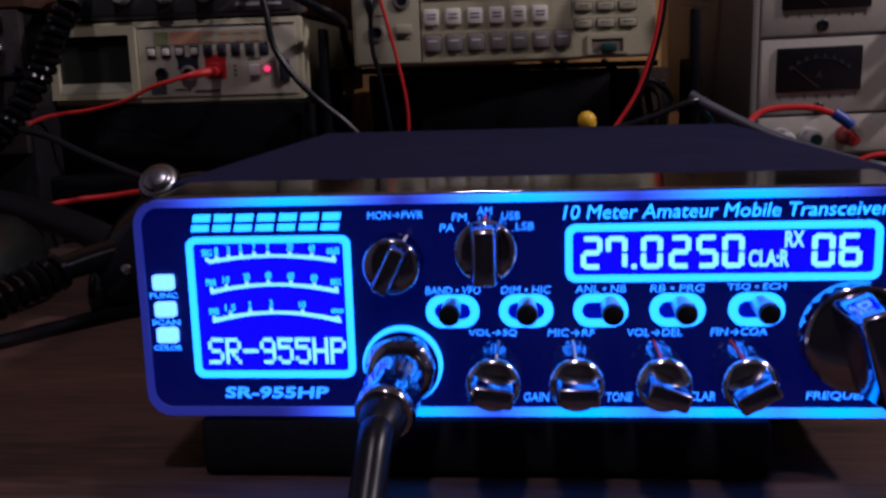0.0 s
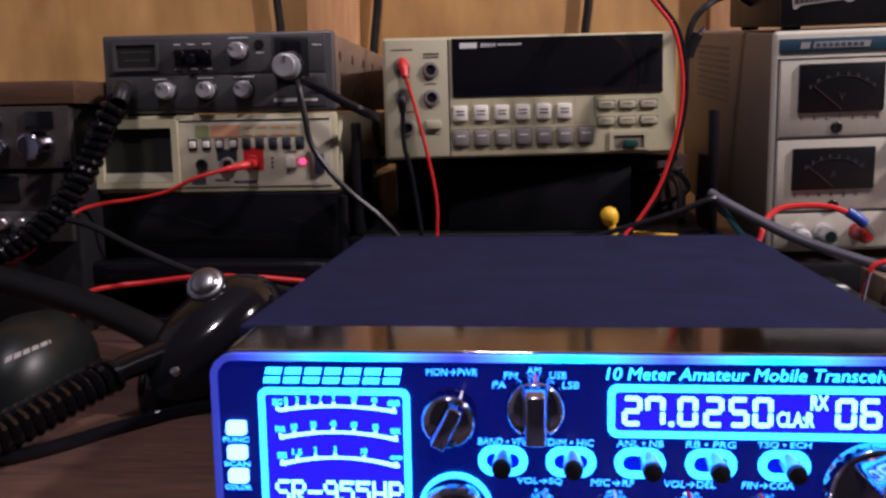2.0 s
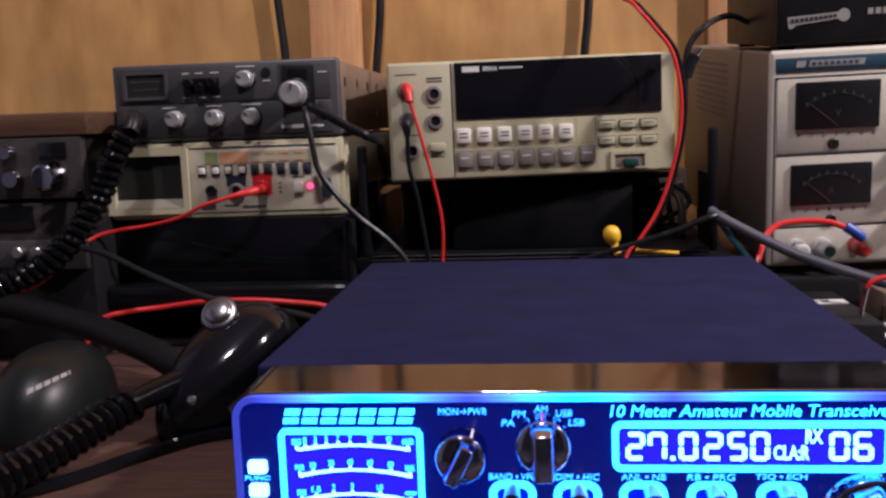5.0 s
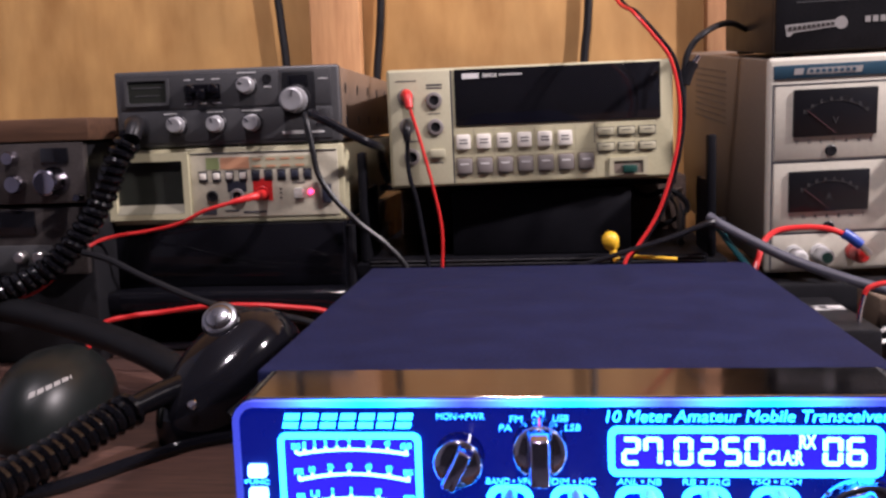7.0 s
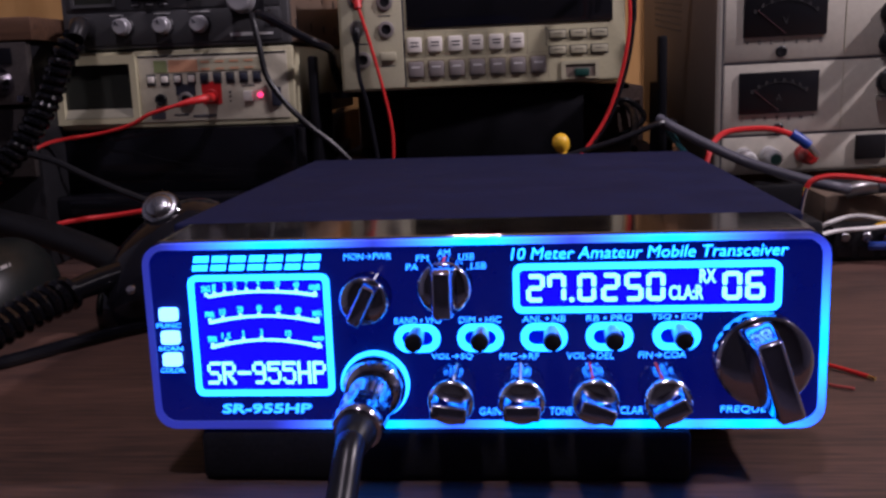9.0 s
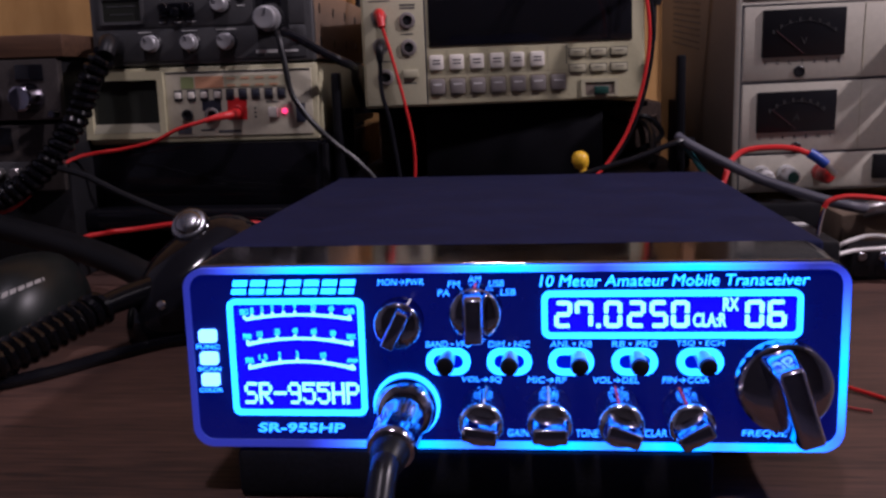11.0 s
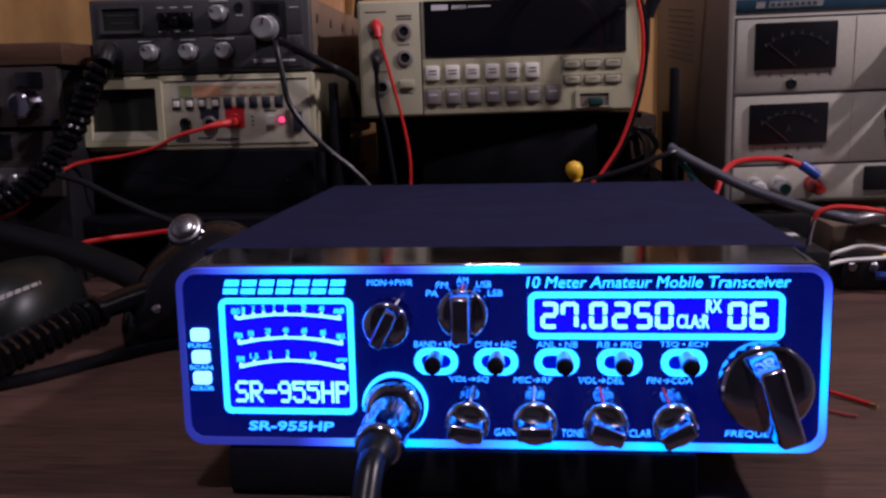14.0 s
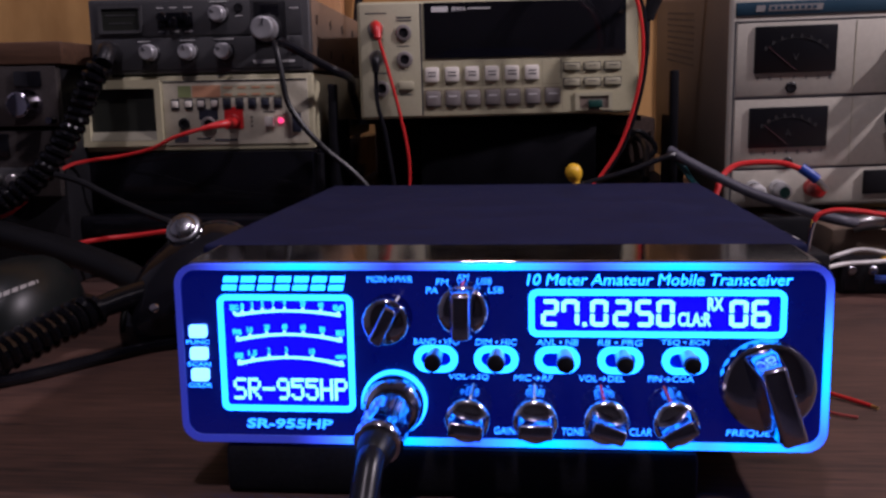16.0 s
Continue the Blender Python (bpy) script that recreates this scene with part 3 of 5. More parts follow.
# knobs
def knob(x, z, r, length, fin, turn, pointer=None, mat=None, flutes=22, kind="knob"):
    """A fluted chrome knob with a raised grip bar; fin: width, length and height of the bar; turn: degrees clockwise from upright."""
    def ribs(a, h):
        return 1 - 0.07 * (0.5 + 0.5 * math.cos(flutes * a)) if 0.001 < h < length - 0.0018 else 1.0
    body = part(kind, lathe([(r * 0.86, 0), (r, 0.0004), (r, 0.0011), (r * 0.985, 0.0014), (r * 0.97, length - 0.0016), (r * 0.99, length - 0.0012), (r * 0.99, length - 0.0006), (r * 0.95, length), (r * 0.88, length + 0.0004), (r * 0.72, length + 0.0009), (r * 0.45, length + 0.0013), (r * 0.1, length + 0.0015)],
                            outward(x, -0.0004, z), 66, wobble=ribs), mat or M_KNOB, radio, "chrome control knob")
    fw, fl, fh = fin
    y0 = -length - 0.0008
    g = box(-fw / 2, fw / 2, y0 - fh, y0 + 0.0006, -fl / 2, fl / 2, min(fw, fl) * 0.18, 3)
    for v in g.verts:
        if v.co.y < y0 - fh * 0.5:
            v.co.x *= 0.72
            v.co.z *= 0.94
    bmesh.ops.transform(g, matrix=in_face(x, 0, z, turn), verts=g.verts)
    part("grip", g, M_GRIP, body, "raised grip bar")
    if pointer:
        p = box(-0.0003, 0.0003, -length * 0.99, -0.0008, r * 0.96, r * 1.015)
        bmesh.ops.transform(p, matrix=in_face(x, 0, z, turn if pointer[1] is None else pointer[1]), verts=p.verts)
        part("pointer", p, pointer[0], body, "pointer line")
    return body


knob(-0.0322, 0.0583, 0.0072, 0.0085, (0.0056, 0.0126, 0.0062), 27, (M_PRINT, 27), M_DARKCHROME, 14)
knob(-0.0090, 0.0617, 0.0078, 0.0085, (0.0078, 0.0146, 0.0090), 0, (M_RED, 0), M_DARKCHROME, 14)
knob(-0.0074, 0.0306, 0.0067, 0.0165, (0.0064, 0.0108, 0.0090), 100, (M_PRINT, 8), None, 14)
knob(0.0125, 0.0306, 0.0067, 0.0165, (0.0064, 0.0108, 0.0090), 91, (M_PRINT, -2), None, 14)
knob(0.0330, 0.0306, 0.0067, 0.0165, (0.0064, 0.0108, 0.0090), 110, (M_RED, -6), None, 14)
knob(0.0529, 0.0306, 0.0067, 0.0165, (0.0064, 0.0108, 0.0090), 60, (M_RED, -14), None, 14)
tuning = knob(0.0810, 0.0385, 0.0136, 0.0065, (0.0102, 0.0248, 0.0180), -18, None, M_DARKCHROME, 24, "tuning_knob")


def toggle(x, shift):
    ring = part("toggle_switch", hoop(round_rect(x - 0.0068, x + 0.0068, 0.0408, 0.0492, 0.0041), round_rect(x - 0.0046, x + 0.0046, 0.0428, 0.0472, 0.00215), -0.0012, -0.0003), G_CYAN, radio, "toggle switch with a glowing cyan surround")
    part("slot", slab(round_rect(x - 0.0047, x + 0.0047, 0.0427, 0.0473, 0.0022), -0.0006, -0.0003), G_SLOT, ring, "blue lit slot")
    part("lever", lathe([(0.0023, 0.0), (0.0022, 0.002), (0.0026, 0.0080), (0.0027, 0.0104), (0.0010, 0.0106)], outward(x + shift, -0.0005, 0.0466), 20), M_LEVER, ring, "small chrome lever")
    part("lever_tip", lathe([(0.0026, 0.0102), (0.0027, 0.0108), (0.0024, 0.0120), (0.0009, 0.0126)], outward(x + shift, -0.0005, 0.0466), 20), M_BLACK, ring, "black lever tip")


for x, shift in ((-0.0180, 0.0), (0.0006, 0.0003), (0.0192, 0.0022), (0.0381, 0.0006), (0.0573, 0.0006)):
    toggle(x, shift)

socket = part("microphone_socket", lathe([(0.0103, 0), (0.0103, 0.0014), (0.0096, 0.0020), (0.0093, 0.0008), (0.0030, 0.0008)], outward(-0.0312, -0.0004, 0.0310), 40), G_CYAN, radio, "round socket with a glowing ring")
part("collar", lathe([(0.0094, 0.0), (0.0096, 0.0030), (0.0094, 0.0044), (0.0085, 0.0062), (0.0074, 0.0074), (0.0066, 0.0078), (0.0020, 0.0070)], outward(-0.0312, -0.0010, 0.0310), 40), M_PLUG, socket, "flared chrome collar")

plug = thing("microphone_plug", "chrome screw-on microphone plug with a black cable in the radio", "plug", pose(-0.0312, -0.0062, 0.0308, 90 + 12, 0, -4))
part("barrel", lathe([(0.0062, 0), (0.0064, 0.004), (0.0058, 0.0050), (0.0056, 0.0105), (0.0050, 0.0120)], None, 36), M_PLUG, plug)
part("ring_nut", lathe([(0.0064, 0.0105), (0.0074, 0.0112), (0.0072, 0.0130), (0.0070, 0.0165), (0.0074, 0.0178), (0.0074, 0.0196), (0.0068, 0.0206), (0.0056, 0.0210)], None, 48, wobble=lambda a, h: 1 - 0.03 * (math.cos(24 * a) > 0)), M_PLUG, plug, "knurled chrome ring nut")
part("boot", lathe([(0.0060, 0.0190), (0.0056, 0.0225), (0.0048, 0.0270), (0.0042, 0.0280)], None, 24), M_RUBBER, plug)
part("cable", tube([(0, 0, 0.020), (0, 0, 0.030), (0.0002, -0.0075, 0.044), (0.0002, -0.0143, 0.060), (-0.001, -0.0095, 0.085), (-0.004, -0.0160, 0.108), (-0.010, -0.0533, 0.138), (-0.014, -0.1958, 0.188), (-0.016, -0.40, 0.22)], 0.0041, 14), M_VINYL, plug, "black rubber cable")

tagged(part("foam_block", box(-0.0865, 0.0622, -0.0015, 0.235, 0.0, 0.0163, 0.0025), M_FOAM), "black foam block under the radio on the bench", "foam block")

# ---- bench multimeter ----
dmm = thing("bench_multimeter", "beige bench multimeter with dark display window and red and black leads", "multimeter", pose(-0.112, 0.398, 0.109, 0, -0.6, 7) @ Matrix.Diagonal((0.977, 1, 1, 1)))
W, H = 0.2047, 0.082
part("case", box(0.001, W - 0.001, 0.006, 0.345, 0.0015, H - 0.001, 0.002), M_TAUPE, dmm, "taupe metal case")
part("bezel", box(0, W, 0, 0.0075, 0, H, 0.0022, 3), M_BEIGE, dmm, "beige moulded front bezel")
part("input_panel", box(0.0015, 0.0447, -0.0022, 0.001, 0.0015, H - 0.0015, 0.0010), M_BEIGE2, dmm, "raised input panel")
part("window", box(0.0478, 0.1952, -0.0012, 0.001, 0.0415, 0.0805, 0.0008), M_WINDOW, dmm, "dark tinted display window")
part("brand_plate", box(0.0535, 0.0655, -0.0015, -0.0011, 0.0738, 0.0775), M_PRINT, dmm)
marks("print", [(0.0800 + 0.0021 * k, 0.0815 + 0.0021 * k, 0.0752, 0.0764) for k in range(8)], -0.0015, -0.0011, M_PRINT, dmm)
part("lettering", letters("8840A", 0.0680, 0.0785, 0.0742, 0.0772, -0.0013, 0.0003, 0.15, 0.01), M_PRINT, dmm)


def keycap(x, z, w, h, mat, parent, tall=0.004, bands=2):
    k = part("key", box(x - w / 2, x + w / 2, -tall, 0.0008, z - h / 2, z + h / 2, min(w, h) * 0.14), mat, parent)
    if bands:
        part("print", bars([(x - w * 0.28, x + w * 0.28, z + h * (0.10 - 0.22 * j), z + h * (0.18 - 0.22 * j)) for j in range(bands)], -tall - 0.0002, -tall + 0.0002), M_DARKPRINT if mat is not M_GREYBTN else M_PRINT, k)
    return k


for k in range(6):
    keycap(0.0528 + 0.01462 * k, 0.0303, 0.0104, 0.0106, M_WHITEBTN, dmm, 0.0024)
for k in range(7):
    keycap(0.0531 + 0.01462 * k, 0.0135, 0.0108, 0.0108, M_GREYBTN, dmm, 0.0027, 1)
for k in range(3):
    for z in (0.0335, 0.0225):
        keycap(0.1552 + 0.0150 * k, z, 0.0115, 0.0050, M_BEIGE2, dmm, 0.0020, 1)
for k in range(7):
    part("well", hoop(round_rect(0.0531 + 0.01462 * k - 0.0062, 0.0531 + 0.01462 * k + 0.0062, 0.0073, 0.0197, 0.001, 2), round_rect(0.0531 + 0.01462 * k - 0.0056, 0.0531 + 0.01462 * k + 0.0056, 0.0079, 0.0191, 0.001, 2), -0.0002, 0.0004), M_TAUPE, dmm)
for k in range(3):
    for z in (0.0335, 0.0225):
        part("well", hoop(round_rect(0.1552 + 0.0150 * k - 0.0064, 0.1552 + 0.0150 * k + 0.0064, z - 0.0032, z + 0.0032, 0.0006, 2), round_rect(0.1552 + 0.0150 * k - 0.0059, 0.1552 + 0.0150 * k + 0.0059, z - 0.0027, z + 0.0027, 0.0006, 2), -0.0002, 0.0004), M_DARKPRINT, dmm)
marks("seam", [(0.0457 + 0.01462 * k, 0.0459 + 0.01462 * k, 0.0040, 0.0390) for k in range(1, 8)] + [(0.0470, 0.1470, 0.0218, 0.0220)], -0.0001, 0.0006, M_TAUPE, dmm)
marks("groove", [(0.0450, 0.0460, 0.002, H - 0.002), (0.1470, 0.1474, 0.0260, 0.0395)], -0.0006, 0.0010, M_DARKPRINT, dmm)
well = part("power_switch", hoop([(0.1575, 0.0025), (0.1850, 0.0025), (0.1850, 0.0150), (0.1575, 0.0150)], [(0.1605, 0.0035), (0.1820, 0.0035), (0.1820, 0.0125), (0.1605, 0.0125)], -0.0016, 0.0006), M_BEIGE2, dmm)
part("recess", box(0.1604, 0.1821, -0.0004, 0.0006, 0.0034, 0.0126), M_TAUPE, well)
part("push_button", box(0.1668, 0.1772, -0.0042, 0.0, 0.0042, 0.0095, 0.0008), M_GREEN, well, "dark green push button")


def jack(x, z, parent, r=0.0058, mat=None):
    j = part("socket", lathe([(r, 0), (r, 0.0016), (r * 0.85, 0.0022), (r * 0.62, 0.0022), (r * 0.58, 0.0004), (r * 0.1, 0.0004)], outward(x, -0.0019, z), 28), mat or M_GREYBTN, parent, "ringed banana socket")
    part("bore", lathe([(r * 0.57, 0), (r * 0.57, 0.0008), (r * 0.1, 0.0008)], outward(x, -0.0021, z), 20), M_BLACK, j)


for x, z in ((0.0130, 0.0630), (0.0135, 0.0430), (0.0330, 0.0600), (0.0333, 0.0415), (0.0158, 0.0215)):
    jack(x, z, dmm)
part("slide_switch", box(0.0285, 0.0395, -0.0050, -0.0018, 0.0205, 0.0262, 0.0008), M_BEIGE2, dmm)
marks("print", [(0.006, 0.021, 0.0735, 0.0742), (0.028, 0.039, 0.0700, 0.0712), (0.028, 0.039, 0.0680, 0.0690), (0.028, 0.037, 0.0505, 0.0512), (0.010, 0.022, 0.0320, 0.0327), (0.029, 0.038, 0.0165, 0.0172)], -0.0024, -0.0018, M_DARKPRINT, dmm)

lead = thing("red_test_lead", "red test lead plugged into the beige bench multimeter", "test lead")
part("plug", tube([(-0.099, 0.398, 0.1725), (-0.0975, 0.384, 0.1735), (-0.0955, 0.376, 0.172), (-0.0940, 0.372, 0.164)], lambda u: 0.0046 - 0.0022 * u, 12), M_RED, lead, "red angled banana plug")
part("wire", tube([(-0.0940, 0.372, 0.165), (-0.0885, 0.372, 0.146), (-0.0805, 0.374, 0.113), (-0.0755, 0.376, 0.085), (-0.0755, 0.378, 0.062), (-0.078, 0.380, 0.030), (-0.075, 0.375, 0.004), (-0.06, 0.33, 0.003)], 0.0011), M_RED, lead)
lead = thing("black_test_lead", "black test lead plugged into the beige bench multimeter", "test lead")
part("plug", tube([(-0.0985, 0.400, 0.1525), (-0.0975, 0.386, 0.1530), (-0.0970, 0.378, 0.150), (-0.0968, 0.376, 0.142)], lambda u: 0.0046 - 0.0022 * u, 12), M_BLACK, lead, "black angled banana plug")
part("wire", tube([(-0.0968, 0.376, 0.143), (-0.0960, 0.375, 0.120), (-0.0910, 0.376, 0.098), (-0.0850, 0.376, 0.055), (-0.083, 0.377, 0.02), (-0.08, 0.37, 0.0035), (-0.065, 0.32, 0.003)], 0.0015), M_VINYL, lead)

# stand under the multimeter
rack = thing("instrument_stand", "black metal stand carrying the beige bench multimeter", "stand")
part("base", box(-0.139, 0.118, 0.392, 0.70, 0.0, 0.0565, 0.002), M_STAND, rack)
for x in (-0.1335, 0.1085):
    part("side_post", box(x - 0.0028, x + 0.0028, 0.398, 0.410, 0.0568, 0.140 if x > 0 else 0.135, 0.0015), M_STAND, rack)
    part("side_plate", box(x - 0.0015, x + 0.0015, 0.412, 0.455, 0.0568, 0.1085), M_STAND, rack)
part("shelf", box(-0.128, 0.090, 0.440, 0.72, 0.1045, 0.1085), M_STAND, rack)
part("front_lip", box(-0.129, 0.104, 0.388, 0.3916, 0.0480, 0.0605, 0.001), M_STAND, rack)
for z in (0.0505, 0.0532, 0.0559, 0.0586):
    part("ridge", box(-0.127, 0.102, 0.3868, 0.3884, z - 0.0004, z + 0.0004), M_GREY, rack)
# added boxes, darker than plywood, stand in for the dim wall in the gaps
for x0, x1 in ((-0.130, -0.0745), (0.0585, 0.1150)):
    carton = thing("gap_filler_box", "brown cardboard box added to dim the gap behind the black device", "box", group="boxes behind the multimeter")
    part("body", box(x0, x1, 0.560, 0.69, 0.0568, 0.1035, 0.002), M_CARTON, carton)
    part("flap", tube([(x0 + 0.002, 0.559, 0.0900), ((x0 + x1) / 2, 0.558, 0.0850), (x1 - 0.004, 0.559, 0.0920)], 0.0016, 6), M_CARTON, carton)
dev = thing("black_device", "black boxed device beneath the bench multimeter", "device")
part("case", box(-0.072, 0.056, 0.430, 0.62, 0.0568, 0.1042, 0.002), M_STAND, dev)
part("front_plate", box(-0.0725, 0.0565, 0.425, 0.4305, 0.0566, 0.1043, 0.001), M_STAND, dev)

# ---- grey transceiver ----
cb = thing("grey_transceiver", "grey vintage two-way radio with silver knobs stacked on a multimeter", "radio", pose(-0.297, 0.371, 0.1430, 0, -0.2, 2))
W, H = 0.1555, 0.0520
body = part("case", box(0.001, W - 0.001, 0.008, 0.300, 0.001, H - 0.001, 0.0015), M_CBCASE, cb, "bare metal case with punched holes")
part("front_frame", box(0, W, 0, 0.0085, 0, H, 0.0018, 3), M_GREY2, cb, "grey metal front frame")
part("upper_panel", box(0.0035, 0.1140, -0.0008, 0.001, 0.0260, 0.0495, 0.0005), M_GREY, cb)
part("lower_panel", box(0.0035, 0.1500, -0.0008, 0.001, 0.0030, 0.0245, 0.0005), M_GREY, cb)
part("right_panel", box(0.1150, 0.1500, -0.0008, 0.001, 0.0252, 0.0495, 0.0005), M_GREY, cb)
gauge = part("gauge", hoop(round_rect(0.0075, 0.0385, 0.0285, 0.0472, 0.001, 2), round_rect(0.0098, 0.0365, 0.0305, 0.0455, 0.001, 2), -0.0022, -0.0004), M_GREY2, cb)
part("gauge_face", box(0.0097, 0.0366, -0.0010, -0.0004, 0.0304, 0.0456), M_LCD, gauge)
marks("scale_print", [(0.0125, 0.0335, 0.0405, 0.0412), (0.0145, 0.0315, 0.0352, 0.0358)], -0.0013, -0.0009, M_GREY2, gauge)
rock = part("switch_block", box(0.0490, 0.0740, -0.0022, 0.0, 0.0315, 0.0420, 0.001), M_GLOSSBLACK, cb)
for k, z in enumerate((0.0385, 0.0350, 0.0385)):
    part("rocker", lathe([(0.0038, 0), (0.0038, 0.003), (0.0028, 0.0045), (0.0008, 0.005)], outward(0.0533 + 0.0081 * k, -0.0020, z), 18), M_GLOSSBLACK, rock)


def silver_knob(x, z, r, length, parent, turn=0):
    k = part("knob", lathe([(r * 1.12, 0), (r * 1.12, 0.002), (r, 0.0024), (r * 0.95, length), (r * 0.80, length + 0.0008), (r * 0.2, length + 0.0006)], outward(x, -0.0006, z), 40, wobble=lambda a, h: 1 - 0.025 * (math.cos(20 * a) > 0.3) if h < length * 0.9 else 1), M_ALU, parent, "matt silver knob")
    part("skirt", lathe([(r * 1.28, 0), (r * 1.28, 0.0012), (r * 1.1, 0.0022), (r * 0.9, 0.0022)], outward(x, -0.0006, z), 32), M_BLACK, k, "dark knob skirt")
    p = box(-0.0005, 0.0005, -length - 0.0018, -length, r * 0.25, r * 0.80)
    bmesh.ops.transform(p, matrix=in_face(x, 0, z, turn), verts=p.verts)
    part("pointer", p, M_DARKPRINT, k)


silver_knob(0.0925, 0.0400, 0.0056, 0.0085, cb, -60)
for x, z, a in ((0.0425, 0.0150, -40), (0.0698, 0.0148, -20), (0.0952, 0.0148, -50)):
    silver_knob(x, z, 0.0056, 0.0085, cb, a)
part("hole", lathe([(0.0032, 0), (0.0032, 0.0008), (0.0024, 0.0010), (0.0005, 0.0004)], outward(0.1065, -0.0006, 0.0440), 18), M_BLACK, cb)
part("channel_window", box(0.1168, 0.1390, -0.0016, 0.0, 0.0180, 0.0478, 0.0012), M_BLACK, cb)
part("channel_glass", box(0.1210, 0.1345, -0.0021, -0.0015, 0.0380, 0.0455, 0.0003), M_WINDOW, cb)
silver_knob(0.1255, 0.0290, 0.0083, 0.0150, cb, 10)
part("key", box(0.1420, 0.1490, -0.0020, 0.0, 0.0125, 0.0235, 0.0006), M_GREY, cb)
marks("print", [(0.0490, 0.0535, 0.0448, 0.0455), (0.0580, 0.0630, 0.0448, 0.0455), (0.0680, 0.0740, 0.0448, 0.0455), (0.0490, 0.0535, 0.0287, 0.0294), (0.0590, 0.0640, 0.0287, 0.0294), (0.0680, 0.0740, 0.0287, 0.0294),
                   (0.0860, 0.0990, 0.0482, 0.0489), (0.0335, 0.0430, 0.0224, 0.0231), (0.0640, 0.0750, 0.0226, 0.0233), (0.0880, 0.1020, 0.0228, 0.0235), (0.1040, 0.1090, 0.0382, 0.0389), (0.1415, 0.1480, 0.0425, 0.0432),
                   (0.1150, 0.1300, 0.0062, 0.0085), (0.1330, 0.1440, 0.0066, 0.0080)], -0.0011, -0.0006, M_PRINT, cb)
for k in range(5):
    for z in (0.014, 0.037):
        part("vent_hole", lathe([(0.0036, 0), (0.0036, 0.0006), (0.0005, 0.0006)], pose(W - 0.0013, 0.03 + 0.055 * k, z, 0, 90, 0), 12), M_BLACK, body)
part("mic_socket", lathe([(0.0078, 0), (0.0078, 0.002), (0.006, 0.003), (0.001, 0.003)], outward(0.0150, -0.0006, 0.0150), 24), M_BLACK, cb)

coiled = thing("coiled_microphone_cord", "glossy black coiled cord plugged into the grey radio", "cord")
part("plug", tube([(-0.2815, 0.372, 0.1575), (-0.2800, 0.360, 0.1590), (-0.2735, 0.345, 0.1580), (-0.2730, 0.337, 0.1500)], lambda u: 0.0072 - 0.0016 * u, 14), M_BLACK, coiled, "black angled plug")
part("coil", coil([(-0.2735, 0.338, 0.150), (-0.282, 0.335, 0.138), (-0.294, 0.333, 0.112), (-0.310, 0.326, 0.086), (-0.332, 0.320, 0.066), (-0.372, 0.310, 0.052), (-0.43, 0.30, 0.048)], 0.0058, 0.0030, 34, 8, 20), M_COIL, coiled)

# ---- small multimeter with keys under the grey radio ----
d2 = thing("portable_multimeter", "cream bench multimeter with a dark screen and coloured keys", "multimeter", pose(-0.311, 0.371, 0.0895, 0, -0.2, 2))
W, H = 0.1700, 0.0525
part("case", box(0.001, W - 0.001, 0.006, 0.285, 0.001, H, 0.002), M_BEIGE, d2)
part("front", box(0, W, 0, 0.0072, 0, H, 0.0020), M_BEIGE, d2, "cream moulded front")
part("hood", hoop(round_rect(0.0035, 0.0630, 0.0040, 0.0500, 0.002, 2), round_rect(0.0110, 0.0588, 0.0075, 0.0440, 0.001, 2), -0.0050, 0.0002), M_BEIGE, d2, "raised screen surround")
part("screen", box(0.0109, 0.0589, -0.0008, 0.0002, 0.0074, 0.0441), M_LCD, d2, "dark unlit screen")
sill = box(0.0112, 0.0586, -0.0046, -0.0006, 0.0074, 0.0145)
for v in sill.verts:
    if v.co.y < -0.004 and v.co.z > 0.01:
        v.co.z = 0.0082
part("screen_sill", sill, M_SILL, d2, "sloping sill under the screen")
part("panel", box(0.0635, 0.1660, -0.0009, 0.0002, 0.0040, 0.0490, 0.0004), M_IVORY, d2, "pale control panel")
# shade along the panel's top edge, drawn as a thin grey strip
part("shade_strip", box(0.0640, 0.1655, -0.0013, -0.0008, 0.0478, 0.0487), M_GREY, d2)
for x0, x1, m in ((0.0745, 0.0835, M_OLIVE), (0.0845, 0.1047, M_ORANGE), (0.1050, 0.1490, M_BEIGE2)):
    part("colour_label", box(x0, x1, -0.0013, -0.0008, 0.0372, 0.0452), m, d2, "coloured printed label")
marks("print", [(0.1070 + 0.0100 * k, 0.1130 + 0.0100 * k, z, z + 0.0012) for k in range(4) for z in (0.0380, 0.0428)], -0.0016, -0.0012, M_ORANGE, d2)
for k, x in enumerate((0.0720, 0.0815, 0.0905, 0.1000, 0.1088, 0.1178, 0.1268, 0.1360, 0.1450)):
    keycap(x, 0.0326, 0.0044, 0.0044, M_WHITEBTN if k < 4 else M_NAVY, d2, 0.0032, 0)
    part("key_base", box(x - 0.0030, x + 0.0030, -0.0014, -0.0008, 0.0286, 0.0362), M_GREY, d2)
jack(0.0780, 0.0190, d2, 0.0040, M_BLACK)
jack(0.0955, 0.0185, d2, 0.0052, M_GREYBTN)
marks("input_label", [(0.0885, 0.1020, 0.0215, 0.0290)], -0.0013, -0.0008, M_NAVY, d2)
marks("input_label", [(0.1065, 0.1200, 0.0150, 0.0300)], -0.0013, -0.0008, M_RED, d2, "red panel round the input")
jack(0.1130, 0.0205, d2, 0.0046, M_RED)
keycap(0.1385, 0.0195, 0.0065, 0.0070, M_WHITEBTN, d2, 0.0040, 0)
